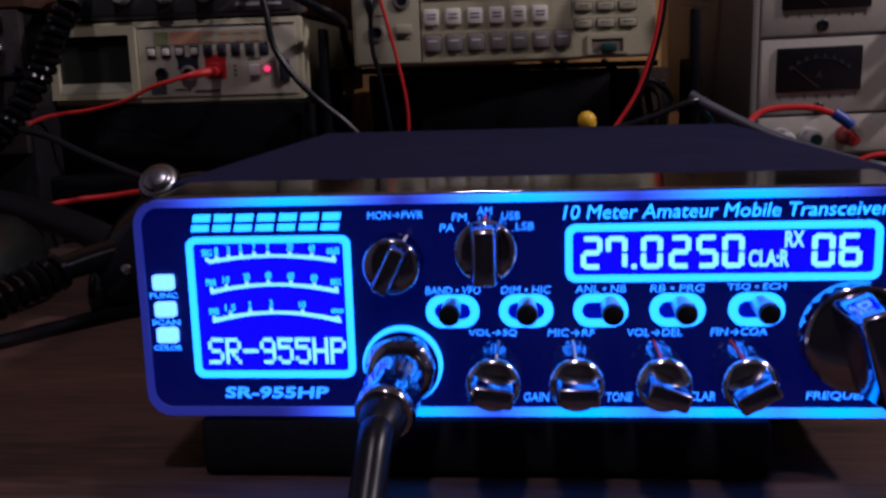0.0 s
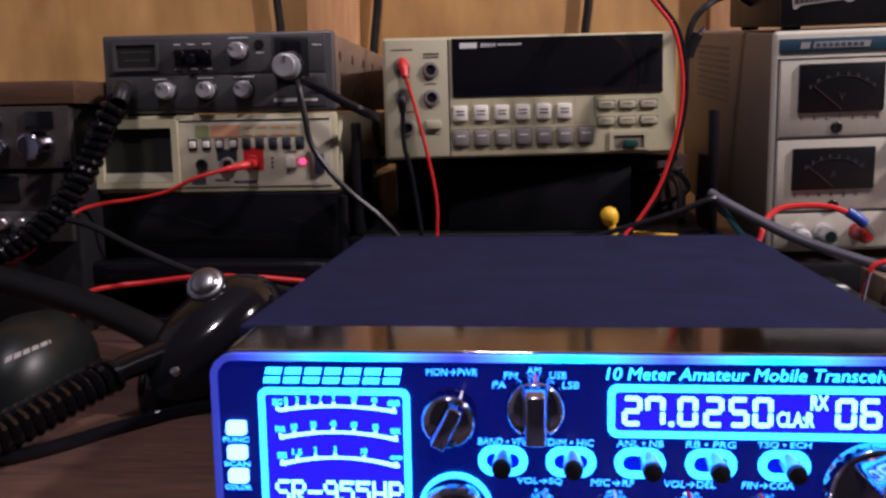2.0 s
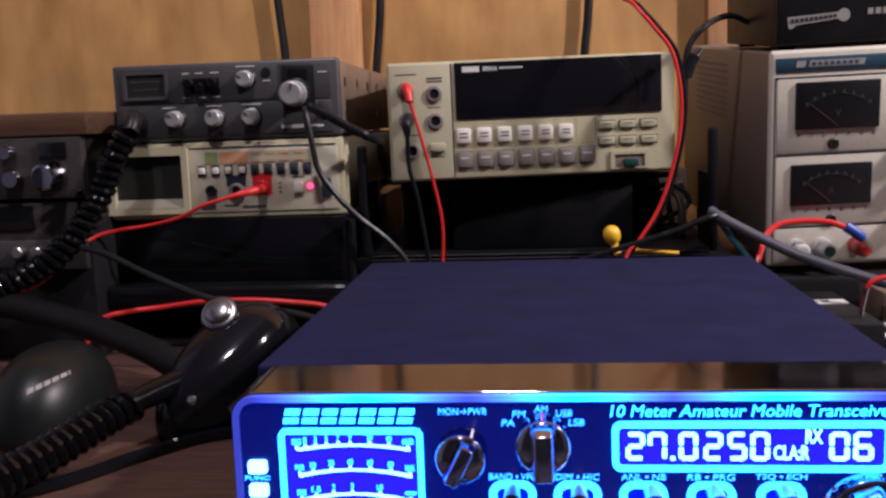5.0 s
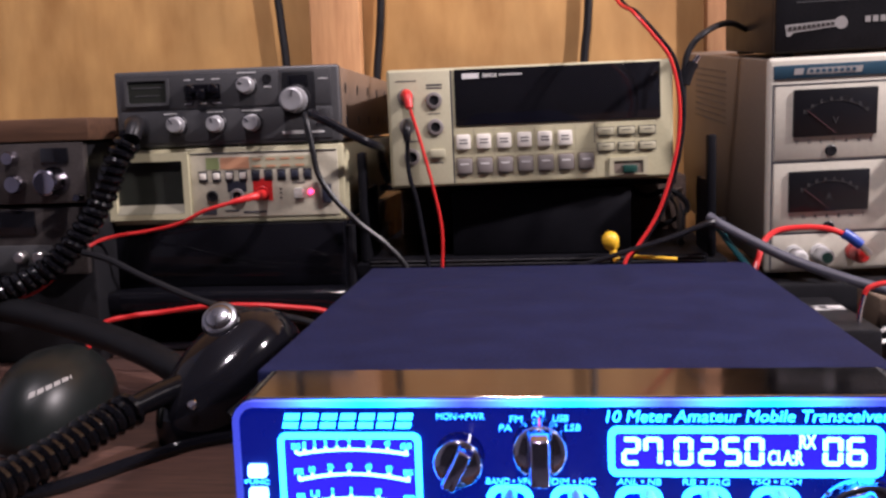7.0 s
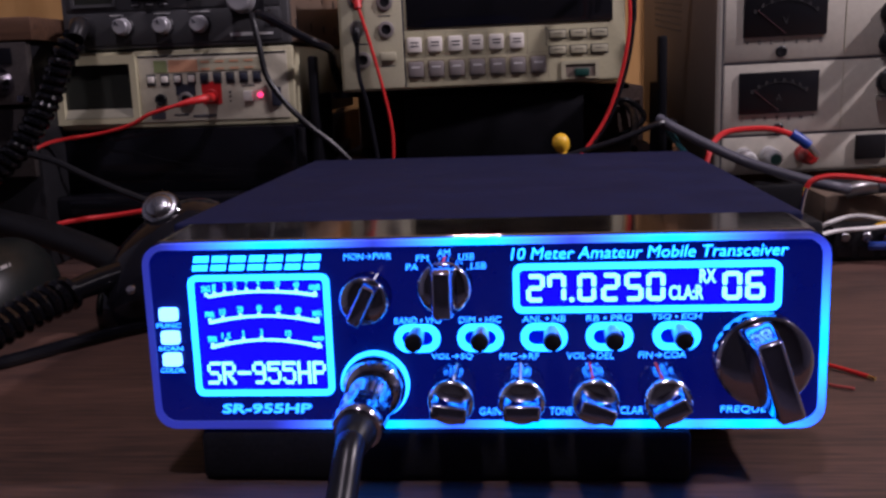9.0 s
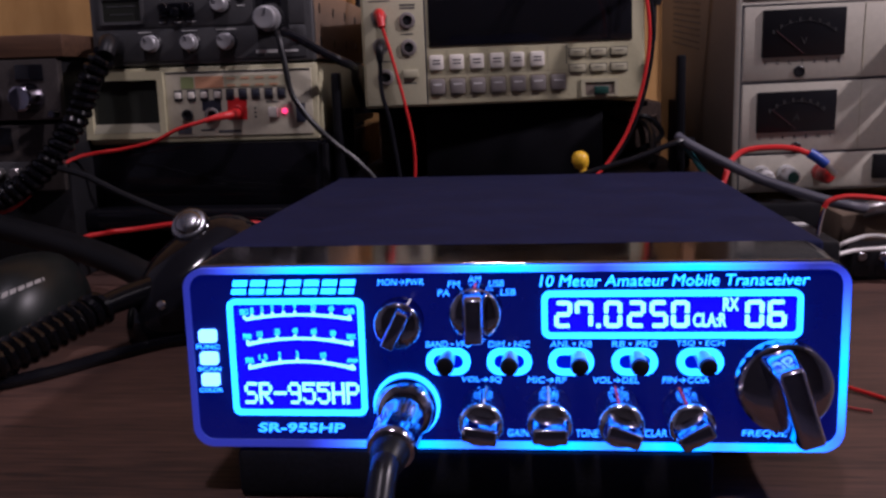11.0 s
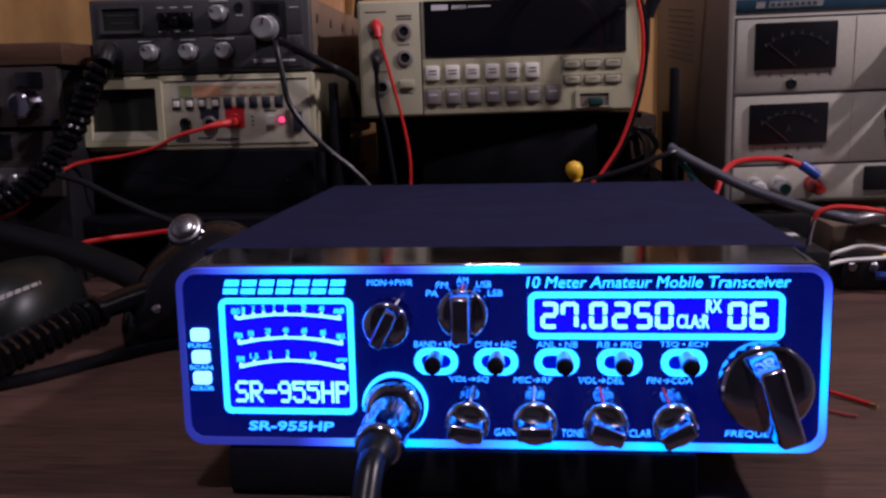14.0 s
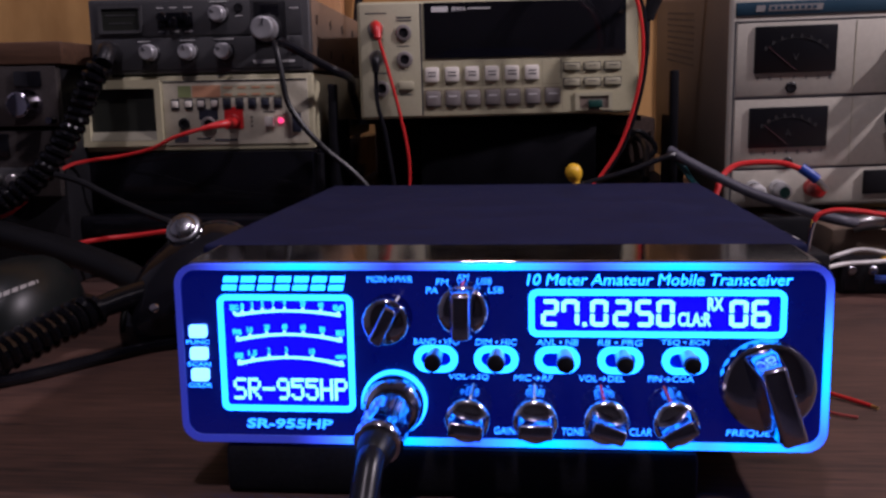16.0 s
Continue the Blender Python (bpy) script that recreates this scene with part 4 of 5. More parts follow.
part("led", lathe([(0.0019, 0), (0.0019, 0.0014), (0.0012, 0.0022), (0.0003, 0.0024)], outward(0.1465, -0.0008, 0.0200), 16), G_LED, d2, "glowing red indicator lamp")
part("power_key", box(0.1545, 0.1610, -0.0030, 0.0, 0.0120, 0.0250, 0.0006), M_NAVY, d2)
marks("print", [(0.0700, 0.0800, 0.0060, 0.0105), (0.0860, 0.0960, 0.0080, 0.0090), (0.0990, 0.1150, 0.0065, 0.0080), (0.1250, 0.1265, 0.0160, 0.0172), (0.1250, 0.1265, 0.0190, 0.0202), (0.1250, 0.1265, 0.0220, 0.0232), (0.1340, 0.1430, 0.0262, 0.0268)], -0.0013, -0.0008, M_DARKPRINT, d2)
lead = thing("red_meter_lead", "red test lead plugged into the cream multimeter", "test lead")
part("plug", tube([(-0.1978, 0.374, 0.1095), (-0.1985, 0.362, 0.1090), (-0.206, 0.354, 0.1075), (-0.214, 0.351, 0.1055)], lambda u: 0.0036 - 0.0020 * u, 12), M_RED, lead, "red angled banana plug")
part("wire", tube([(-0.2130, 0.351, 0.1058), (-0.232, 0.349, 0.1005), (-0.250, 0.350, 0.0925), (-0.274, 0.352, 0.0875), (-0.292, 0.349, 0.0855), (-0.304, 0.341, 0.0825), (-0.316, 0.329, 0.0740), (-0.332, 0.328, 0.0585), (-0.352, 0.326, 0.0480), (-0.40, 0.320, 0.040), (-0.46, 0.310, 0.02), (-0.50, 0.30, 0.003)], 0.0013), M_RED, lead)

tray = thing("equipment_stand", "glossy black stand holding the cream multimeter above the bench", "stand")
part("base", box(-0.332, -0.136, 0.352, 0.66, 0.0300, 0.0455, 0.004, 3), M_GLOSSBLACK, tray)
part("inner_panel", box(-0.318, -0.142, 0.372, 0.66, 0.0458, 0.0892, 0.001), M_GLOSSBLACK, tray)
part("side_post", tube([(-0.1365, 0.366, 0.044), (-0.1365, 0.366, 0.060), (-0.1365, 0.367, 0.0875)], 0.0035, 10), M_STAND, tray)
for x in (-0.31, -0.16):
    for y in (0.40, 0.62):
        part("foot", box(x - 0.012, x + 0.012, y - 0.012, y + 0.012, 0.0, 0.0302, 0.002), M_RUBBER, tray)

# ---- stack with a wooden board ----
low = thing("lower_receiver", "black receiver with dull metal front at the foot of the stack", "receiver")
part("case", box(-0.50, -0.305, 0.338, 0.58, 0.0, 0.1085, 0.002), M_BLACK, low)
part("front_plate", box(-0.498, -0.307, 0.3325, 0.3385, 0.062, 0.107, 0.0012), M_RXFRONT, low)
part("display", box(-0.40, -0.341, 0.3310, 0.3330, 0.089, 0.105, 0.0006), M_WINDOW, low)
part("strip", box(-0.498, -0.330, 0.3308, 0.3330, 0.064, 0.082, 0.0006), M_GREY, low)
for x in (-0.351, -0.338):
    part("knob", lathe([(0.004, 0), (0.004, 0.006), (0.003, 0.007), (0.001, 0.007)], outward(x, 0.3312, 0.0745), 16), M_STEEL, low)
up = thing("upper_receiver", "receiver with brushed metal front and large chrome knob", "receiver")
part("case", box(-0.50, -0.3045, 0.337, 0.56, 0.1090, 0.1500, 0.002), M_BLACK, up)
part("front_plate", box(-0.499, -0.3035, 0.3305, 0.3375, 0.1095, 0.1495, 0.0012), M_RXFRONT, up)
part("display", box(-0.3325, -0.3135, 0.3292, 0.3310, 0.1355, 0.1460, 0.0005), M_WINDOW, up)
part("knob", lathe([(0.0098, 0), (0.0098, 0.004), (0.0088, 0.0055), (0.0084, 0.015), (0.007, 0.016), (0.002, 0.0155)], outward(-0.3235, 0.3305, 0.1240), 36, wobble=lambda a, h: 1 - 0.03 * (math.cos(22 * a) > 0)), M_DARKCHROME, up, "chrome knob")
for x, z, r in ((-0.350, 0.1230, 0.006), (-0.352, 0.1400, 0.0045), (-0.307, 0.1135, 0.0026)):
    part("knob", lathe([(r, 0), (r, 0.006), (r * 0.85, 0.008), (r * 0.2, 0.008)], outward(x, 0.3305, z), 24), M_DARKCHROME, up)
tagged(part("wooden_board", box(-0.50, -0.2985, 0.330, 0.60, 0.1503, 0.1650, 0.001), M_WALNUT), "brown wooden board lying on the upper receiver", "board")

# ---- power supply ----
ps = thing("power_supply", "cream bench power supply with two dark analogue meters", "power supply", pose(0.1463, 0.410, 0.0419, 5, -1.1, 4))
W, H = 0.162, 0.1475
shell = part("case", box(0.0005, W - 0.0005, 0.006, 0.262, 0.002, H - 0.001, 0.0025), M_TAUPE, ps, "taupe metal case with vent slots")
# slots are thin strips on the side; their inner shade is only darker colour
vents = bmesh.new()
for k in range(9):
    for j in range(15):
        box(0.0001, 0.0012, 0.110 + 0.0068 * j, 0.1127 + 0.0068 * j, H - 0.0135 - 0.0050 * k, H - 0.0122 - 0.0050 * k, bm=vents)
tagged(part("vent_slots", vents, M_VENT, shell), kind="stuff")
part("front_frame", box(0, W, 0, 0.0068, 0, H, 0.0028, 3), M_CREAM, ps, "cream front frame")
part("title_strip", box(0.0035, W - 0.0035, -0.0010, 0.001, 0.1335, 0.1425, 0.0004), M_TEAL, ps, "dark teal title strip")
part("logo_shape", slab([(0.0225, 0.1360), (0.0232, 0.1402), (0.0172, 0.1402), (0.0165, 0.1360)], -0.0014, -0.0009), M_LOGO, ps)
part("logo_shape", slab([(0.0610, 0.1360), (0.0620, 0.1402), (0.0258, 0.1402), (0.0248, 0.1360)], -0.0014, -0.0009), M_LOGO, ps)
marks("print", [(0.0268 + 0.0040 * k, 0.0292 + 0.0040 * k, 0.1370, 0.1392) for k in range(8)], -0.0017, -0.0012, M_TEAL, ps)
for z0, z1 in ((0.0790, 0.1285), (0.0290, 0.0765), (0.0030, 0.0270)):
    part("panel", box(0.0048, W - 0.0048, -0.0009, 0.001, z0, z1, 0.0004), M_CREAM, ps, "pale front panel")
marks("outline", [(0.0030, 0.0040, 0.0028, 0.1300), (0.0030, W - 0.004, 0.1290, 0.1300), (0.0042, W - 0.004, 0.0772, 0.0782), (0.0042, W - 0.004, 0.0274, 0.0284)], -0.0007, 0.0008, M_DARKPRINT, ps)


def dial(x0, x1, z0, z1, unit, name, needle):
    g = part("meter", box(x0, x1, -0.0030, 0.0, z0, z1, 0.0010), M_METERGLASS, ps, "dark analogue meter")
    cx, cz, r = (x0 + x1) / 2, z0 + 0.002, (z1 - z0) * 0.68
    own = bmesh.new()
    for k in range(22):
        a = radians(40 + 100 * k / 21)
        x, z = cx + 1.25 * r * math.cos(a), cz + r * math.sin(a)
        box(x - 0.0009, x + 0.0009, -0.0034, -0.0030, z - 0.00025, z + 0.00025 + (0.0022 if k % 3 == 0 else 0), bm=own)
    tagged(part("scale", own, M_FAINT, g), kind="stuff")
    part("unit", letters(unit, cx - 0.0022, cx + 0.0022, z0 + 0.0080, z0 + 0.0130, -0.0032, 0.0003), M_FAINT, g)
    n = box(-0.0003, 0.0003, -0.0036, -0.0032, 0.0, r * 1.15)
    bmesh.ops.transform(n, matrix=in_face(cx, 0, cz, needle), verts=n.verts)
    part("needle", n, M_NEEDLE, g)
    for k, ch in enumerate(name):
        x = x0 + 0.003 + (x1 - x0 - 0.006) * k / (len(name) - 1)
        part("lettering", letters(ch, x - 0.0010, x + 0.0010, z0 - 0.0048, z0 - 0.0022, -0.0010, 0.0004), M_DARKPRINT, ps)


dial(0.0165, 0.0722, 0.0945, 0.1262, "V", "VOLTAGE", -50)
dial(0.0145, 0.0688, 0.0430, 0.0712, "A", "CURRENT", -50)
for z in (0.0845, 0.0322):
    part("screw_cap", lathe([(0.0038, 0), (0.0038, 0.0012), (0.0030, 0.0018), (0.0006, 0.0014)], outward(0.0425, -0.0008, z), 24), M_BLACK, ps)
marks("groove", [(0.0850, 0.0853, 0.030, 0.0760), (0.0850, 0.0853, 0.080, 0.1280)], -0.0012, -0.0007, M_BEIGE2, ps)
for z in (0.1060, 0.0860, 0.0610):
    part("knob", lathe([(0.0085, 0), (0.0085, 0.003), (0.0070, 0.0045), (0.0064, 0.0170), (0.0052, 0.0180), (0.001, 0.0178)], outward(0.1160, -0.0008, z), 30, wobble=lambda a, h: 1 - 0.03 * (math.cos(18 * a) > 0)), M_BLACK, ps, "black control knob")
part("rocker_switch", box(0.0960, 0.1170, -0.0040, 0.0, 0.0080, 0.0250, 0.001), M_BLACK, ps)
part("terminal_bar", box(0.1080, 0.1350, -0.0090, -0.0008, 0.0480, 0.0515, 0.0006), M_STEEL, ps)
for x, m in ((0.0190, M_POST), (0.0365, M_GREEN), (0.0605, M_RED)):
    post = part("binding_post", lathe([(0.0062, 0), (0.0062, 0.0030), (0.0040, 0.0035), (0.0040, 0.0060), (0.0060, 0.0065), (0.0056, 0.0150), (0.0044, 0.0165), (0.001, 0.0165)], outward(x, -0.0008, 0.0140), 28, wobble=lambda a, h: 1 - 0.04 * (math.cos(14 * a) > 0) if h > 0.006 else 1), M_POST if m is not M_RED else M_DULLRED, ps, "screw-down binding post")
    part("post_tip", lathe([(0.0036, 0), (0.0036, 0.0012), (0.001, 0.0012)], outward(x, -0.0172, 0.0140), 20), m, post)
for x in (0.015, W - 0.015):
    for y in (0.02, 0.235):
        part("foot", lathe([(0.008, -0.0035 - 0.0875 * y), (0.009, 0.0), (0.009, 0.0022)], pose(x, y, 0), 20), M_RUBBER, ps)
tagged(part("black_shelf", box(0.1225, 0.42, 0.395, 0.72, 0.0, 0.0376, 0.003), M_BLACK), "low black shelf under the power supply", "shelf")

amp = thing("black_amplifier", "black box amplifier with pale printed mark on the power supply", "amplifier", pose(0.1463, 0.410, 0.0419, 5, -1.1, 4) @ pose(0.0045, 0.0035, H + 0.0025))
part("case", box(0, 0.152, 0.0045, 0.125, 0, 0.075, 0.002), M_AMP, amp)
for x in (0.012, 0.14):
    for y in (0.016, 0.11):
        part("foot", lathe([(0.006, -0.0025), (0.0065, 0.0), (0.0065, 0.0012)], pose(x, y, 0), 18), M_RUBBER, amp)
part("front_plate", box(0.0005, 0.1515, -0.0005, 0.0048, 0.0012, 0.0735, 0.001), M_BLACK, amp)
part("logo_shape", slab([(0.0102, 0.0112), (0.0125, 0.0134), (0.0405, 0.0162), (0.0405, 0.0205), (0.0068, 0.0186), (0.0078, 0.0112)], -0.0010, -0.0004), M_LOGO, amp)
marks("print", [(0.0088 + 0.0031 * k, 0.0110 + 0.0031 * k, 0.0146 + 0.0003 * k, 0.0174 + 0.0002 * k) for k in range(10)], -0.0013, -0.0008, M_AMP, amp)
part("logo_shape", lathe([(0.0042, 0), (0.0042, 0.0005), (0.001, 0.0005)], outward(0.0435, -0.0004, 0.0185), 20), M_LOGO, amp)
marks("print", [(0.0590 + 0.0050 * k, 0.0625 + 0.0050 * k, 0.0180, 0.0220) for k in range(5)], -0.0010, -0.0004, M_LOGO, amp)
marks("groove", [(0.014, 0.146, 0.0325, 0.0333)], -0.0009, -0.0003, M_GREY2, amp)

# ---- on the bench ----
def blob(rx, ry, top, power=2.4, rows=12, segs=40, squash=None):
    """A smooth rounded body on a flat foot; squash(u, v) shifts the outline along its length."""
    own = bmesh.new()
    rings = []
    for j in range(rows + 1):
        t = j / rows
        s = (1 - t ** power) ** (1 / power) if t < 1 else 0.02
        s = max(s, 0.02) * (0.93 + 0.07 * min(1, 8 * t))
        ring = []
        for k in range(segs):
            a = 2 * math.pi * k / segs
            x, y, z = rx * s * math.cos(a), ry * s * math.sin(a), top * t
            if squash:
                x, y, z = squash(x, y, z)
            ring.append(own.verts.new((x, y, z)))
        rings.append(ring)
    for a, b in zip(rings, rings[1:]):
        for k in range(segs):
            own.faces.new((a[k], a[(k + 1) % segs], b[(k + 1) % segs], b[k]))
    own.faces.new(rings[0][::-1])
    own.faces.new(rings[-1])
    bmesh.ops.recalc_face_normals(own, faces=own.faces)
    return own


mouse = thing("computer_mouse", "matt black computer mouse with a pale printed mark", "mouse", pose(-0.2630, 0.197, 0.0, 0, 0, 4))
part("shell", blob(0.029, 0.048, 0.0435, 2.5, 20), M_MOUSE, mouse)
part("base", blob(0.027, 0.046, 0.004, 4.0, 4), M_GREY, mouse)
mark = bmesh.new()
grid = []
for k in range(27):
    u = k / 26
    x, y = 0.0045 + 0.0130 * u + 0.0036 * u * (1 - u), -0.0384 + 0.0189 * u - 0.0080 * u * (1 - u)
    row = []
    for w in (1.045, 0.992):
        s = math.hypot(x * w / 0.029, y * w / 0.048)
        row.append(mark.verts.new((x * w * 1.012, y * w * 1.012, 0.0435 * (1 - s ** 2.5) ** 0.4 + 0.0004)))
    grid.append(row)
for a, b in zip(grid, grid[1:]):
    if grid.index(a) % 5 != 4:
        mark.faces.new((a[0], b[0], b[1], a[1]))
part("printed_mark", mark, M_LOGO, mouse)

axis = Vector((0.51, 0.70, 0.50)).normalized()
back = Vector((-0.10, -0.60, 0.80))
back = (back - axis * back.dot(axis)).normalized()
side = axis.cross(back)
lie = Matrix.Translation(Vector((-0.1722, 0.197, 0.0348)) - back * 0.020) @ Matrix((side, axis, back)).transposed().to_4x4()
mic = thing("hand_microphone", "glossy black hand microphone lying face down with a metal stud", "microphone", lie)


def mic_form(x, y, z):
    wide = 0.80 + 0.28 * (y / 0.048 + 1) / 2
    return x * wide, y, z * (0.84 + 0.18 * (y / 0.048 + 1) / 2)


part("shell", blob(0.028, 0.048, 0.037, 2.5, 16, 48, mic_form), M_GLOSSBLACK, mic)
front = blob(0.0278, 0.0478, 0.010, 3.0, 6, 48, mic_form)
bmesh.ops.transform(front, matrix=Matrix.Diagonal((1, 1, -1, 1)), verts=front.verts)
bmesh.ops.reverse_faces(front, faces=front.faces)
part("front_half", front, M_BLACK, mic)
part("stud", lathe([(0.0098, 0.0), (0.0102, 0.0008), (0.0100, 0.0020), (0.0090, 0.0026), (0.0078, 0.0027), (0.0074, 0.0036), (0.0066, 0.0046), (0.0046, 0.0054), (0.0010, 0.0057)], pose(-0.0095, 0.0150, 0.0352, 14, 10, 0) @ Matrix.Diagonal((0.92, 0.92, 0.9, 1)), 36), M_NICKEL, mic, "domed nickel hanging stud")
part("stud_base", lathe([(0.0100, -0.0030), (0.0102, 0.0004), (0.0094, 0.0012), (0.0030, 0.0014)], pose(-0.0095, 0.0150, 0.0344, 14, 10, 0), 32), M_GLOSSBLACK, mic)
part("talk_bar", tube([(0.0235, -0.020, 0.012), (0.0265, -0.004, 0.0135), (0.0280, 0.012, 0.0135), (0.0270, 0.024, 0.012)], 0.0042, 10), M_BLACK, mic)
for sx, sy in ((-0.010, -0.030), (0.012, -0.030)):
    part("screw", lathe([(0.0026, 0), (0.0026, 0.0012), (0.0018, 0.0018), (0.0004, 0.0018)], pose(sx, sy, 0.0262, 12, 0, 0), 16), M_CHROME, mic)
relief = tube([(-0.186, 0.184, 0.028), (-0.190, 0.177, 0.0275), (-0.196, 0.166, 0.0265), (-0.2025, 0.153, 0.0248)], lambda u: 0.0074 - 0.0020 * u, 14)
bmesh.ops.transform(relief, matrix=lie.inverted(), verts=relief.verts)
part("strain_relief", relief, M_COIL, mic, "smooth black strain relief")
cord = coil([(-0.2018, 0.1545, 0.0250), (-0.2105, 0.138, 0.0215), (-0.2230, 0.114, 0.015), (-0.2355, 0.090, 0.0108), (-0.250, 0.062, 0.0098), (-0.285, 0.025, 0.0095), (-0.33, -0.02, 0.0095)], 0.0066, 0.0025, 42)
bmesh.ops.transform(cord, matrix=lie.inverted(), verts=cord.verts)
part("coil_cord", cord, M_COIL, mic, "black coiled cord")


def loose(name, label, pts, r, mat, category="cable", sides=8):
    return single(name, tube(pts, r, sides), mat, label, category)


loose("thick_cable", "thick smooth black cable curving over the bench", [(-0.52, 0.30, 0.011), (-0.45, 0.315, 0.040), (-0.376, 0.318, 0.044), (-0.300, 0.296, 0.034), (-0.240, 0.264, 0.024), (-0.205, 0.242, 0.014), (-0.18, 0.235, 0.009)], 0.0085, M_RUBBER, sides=12)
loose("black_cable", "glossy black cable lying on the bench beside the microphone", [(-0.36, 0.045, 0.003), (-0.30, 0.062, 0.003), (-0.228, 0.102, 0.003), (-0.196, 0.145, 0.003), (-0.178, 0.168, 0.003), (-0.150, 0.190, 0.003), (-0.120, 0.24, 0.003)], 0.003, M_GLOSSBLACK)
loose("red_wire", "thin red wire lying in front of the black stand", [(-0.314, 0.330, 0.003), (-0.309, 0.331, 0.017), (-0.300, 0.333, 0.0285), (-0.283, 0.337, 0.0322), (-0.262, 0.341, 0.0340), (-0.232, 0.341, 0.0375), (-0.200, 0.341, 0.0380), (-0.172, 0.341, 0.0360), (-0.148, 0.339, 0.0330), (-0.12, 0.333, 0.022), (-0.105, 0.325, 0.004)], 0.0017, M_RED, "wire")
loose("grey_wire", "grey cable lying behind the microphone", [(-0.42, 0.36, 0.003), (-0.33, 0.366, 0.003), (-0.25, 0.372, 0.004), (-0.18, 0.372, 0.003), (-0.11, 0.36, 0.003)], 0.0028, M_GREYCABLE)
loose("thin_black_cable", "thin black cable from the coiled cord towards the radio", [(-0.305, 0.322, 0.078), (-0.285, 0.318, 0.073), (-0.255, 0.312, 0.060), (-0.215, 0.305, 0.046), (-0.175, 0.300, 0.040), (-0.140, 0.300, 0.030), (-0.11, 0.30, 0.004)], 0.0022, M_BLACK)
loose("black_microphone_cable", "black cable hanging from the front of the grey radio", [(-0.1640, 0.3690, 0.1625), (-0.1610, 0.356, 0.1600), (-0.157, 0.353, 0.142), (-0.154, 0.353, 0.124), (-0.148, 0.354, 0.1125), (-0.139, 0.355, 0.1005), (-0.126, 0.356, 0.0875), (-0.111, 0.360, 0.074), (-0.098, 0.364, 0.056), (-0.093, 0.362, 0.03), (-0.098, 0.356, 0.004), (-0.12, 0.33, 0.0025)], 0.0020, M_BLACK)
loose("short_black_cable", "short black cable beside the grey radio", [(-0.1600, 0.3690, 0.1635), (-0.157, 0.360, 0.1620), (-0.148, 0.357, 0.158), (-0.133, 0.359, 0.149), (-0.121, 0.362, 0.1425), (-0.1165, 0.385, 0.138), (-0.1240, 0.43, 0.128), (-0.132, 0.50, 0.110)], 0.0030, M_VINYL)

# cables hanging on the wall
for pts in ([(-0.298, 0.790, 0.60), (-0.295, 0.789, 0.35), (-0.2905, 0.789, 0.275), (-0.286, 0.789, 0.215), (-0.283, 0.789, 0.08), (-0.281, 0.789, 0.0025)],
            [(-0.172, 0.790, 0.60), (-0.176, 0.789, 0.35), (-0.1785, 0.789, 0.27), (-0.1865, 0.789, 0.19), (-0.19, 0.789, 0.08), (-0.19, 0.789, 0.0025)],
            [(0.050, 0.790, 0.60), (0.048, 0.789, 0.35), (0.0455, 0.789, 0.262), (0.0405, 0.789, 0.205), (0.038, 0.789, 0.08), (0.037, 0.789, 0.0025)]):
    tagged(loose("wall_cable", "black cable hanging down the plywood wall", pts, 0.0045, M_BLACK), group="cables on the wall")

loose("red_lead", "red cable looping down beside the bench multimeter", [(0.017, 0.5, 0.36), (0.042, 0.42, 0.245), (0.055, 0.385, 0.2215), (0.067, 0.379, 0.206), (0.078, 0.378, 0.19), (0.0835, 0.378, 0.165), (0.0832, 0.378, 0.14), (0.0775, 0.378, 0.112), (0.0685, 0.376, 0.088), (0.056, 0.372, 0.069), (0.047, 0.368, 0.058), (0.042, 0.36, 0.03), (0.047, 0.34, 0.003)], 0.00125, M_RED)
loose("black_lead", "black cable twisted beside a red cable by the multimeter", [(0.021, 0.5, 0.36), (0.046, 0.424, 0.245), (0.0585, 0.389, 0.2215), (0.0708, 0.383, 0.206), (0.0815, 0.382, 0.19), (0.0865, 0.382, 0.165), (0.0862, 0.382, 0.14), (0.0805, 0.382, 0.112), (0.0715, 0.38, 0.088), (0.059, 0.376, 0.069), (0.05, 0.372, 0.058), (0.046, 0.364, 0.03), (0.052, 0.34, 0.003)], 0.0013, M_VINYL)
loose("brown_lead", "dark cable running up to the black amplifier", [(0.147, 0.475, 0.214), (0.125, 0.43, 0.216), (0.105, 0.4, 0.209), (0.0925, 0.394, 0.197), (0.0885, 0.392, 0.18), (0.0875, 0.39, 0.15)], 0.0022, M_BLACK)
probe = thing("coaxial_plug", "black coaxial plug with metal tip beside the multimeter", "plug")
part("body", tube([(0.0890, 0.392, 0.174), (0.0920, 0.392, 0.182), (0.0950, 0.392, 0.188)], 0.0036, 12), M_BLACK, probe)
part("tip", tube([(0.0948, 0.392, 0.1877), (0.0970, 0.392, 0.1905), (0.0982, 0.392, 0.1925)], 0.0020, 10), M_CHROME, probe)

probe = thing("yellow_probe", "yellow ball-ended clip resting behind the radio", "probe")
part("ball", lathe([(0.0020, -0.0066), (0.0045, -0.0050), (0.0057, -0.0018), (0.0059, 0.0008), (0.0050, 0.0038), (0.0026, 0.0058), (0.0007, 0.0062)], pose(0.0384, 0.380, 0.0714, 12, -14, 0), 28), M_YELLOW, probe, "rounded yellow cap")
part("neck", tube([(0.0400, 0.380, 0.067), (0.0404, 0.379, 0.062), (0.0424, 0.377, 0.0585)], 0.0026, 10), M_YELLOW, probe)
loose("yellow_tip", "thin yellow probe tip lying on the stand edge", [(0.0504, 0.378, 0.0608), (0.0664, 0.379, 0.0595), (0.0824, 0.38, 0.058)], 0.0013, M_YELLOW, "probe")
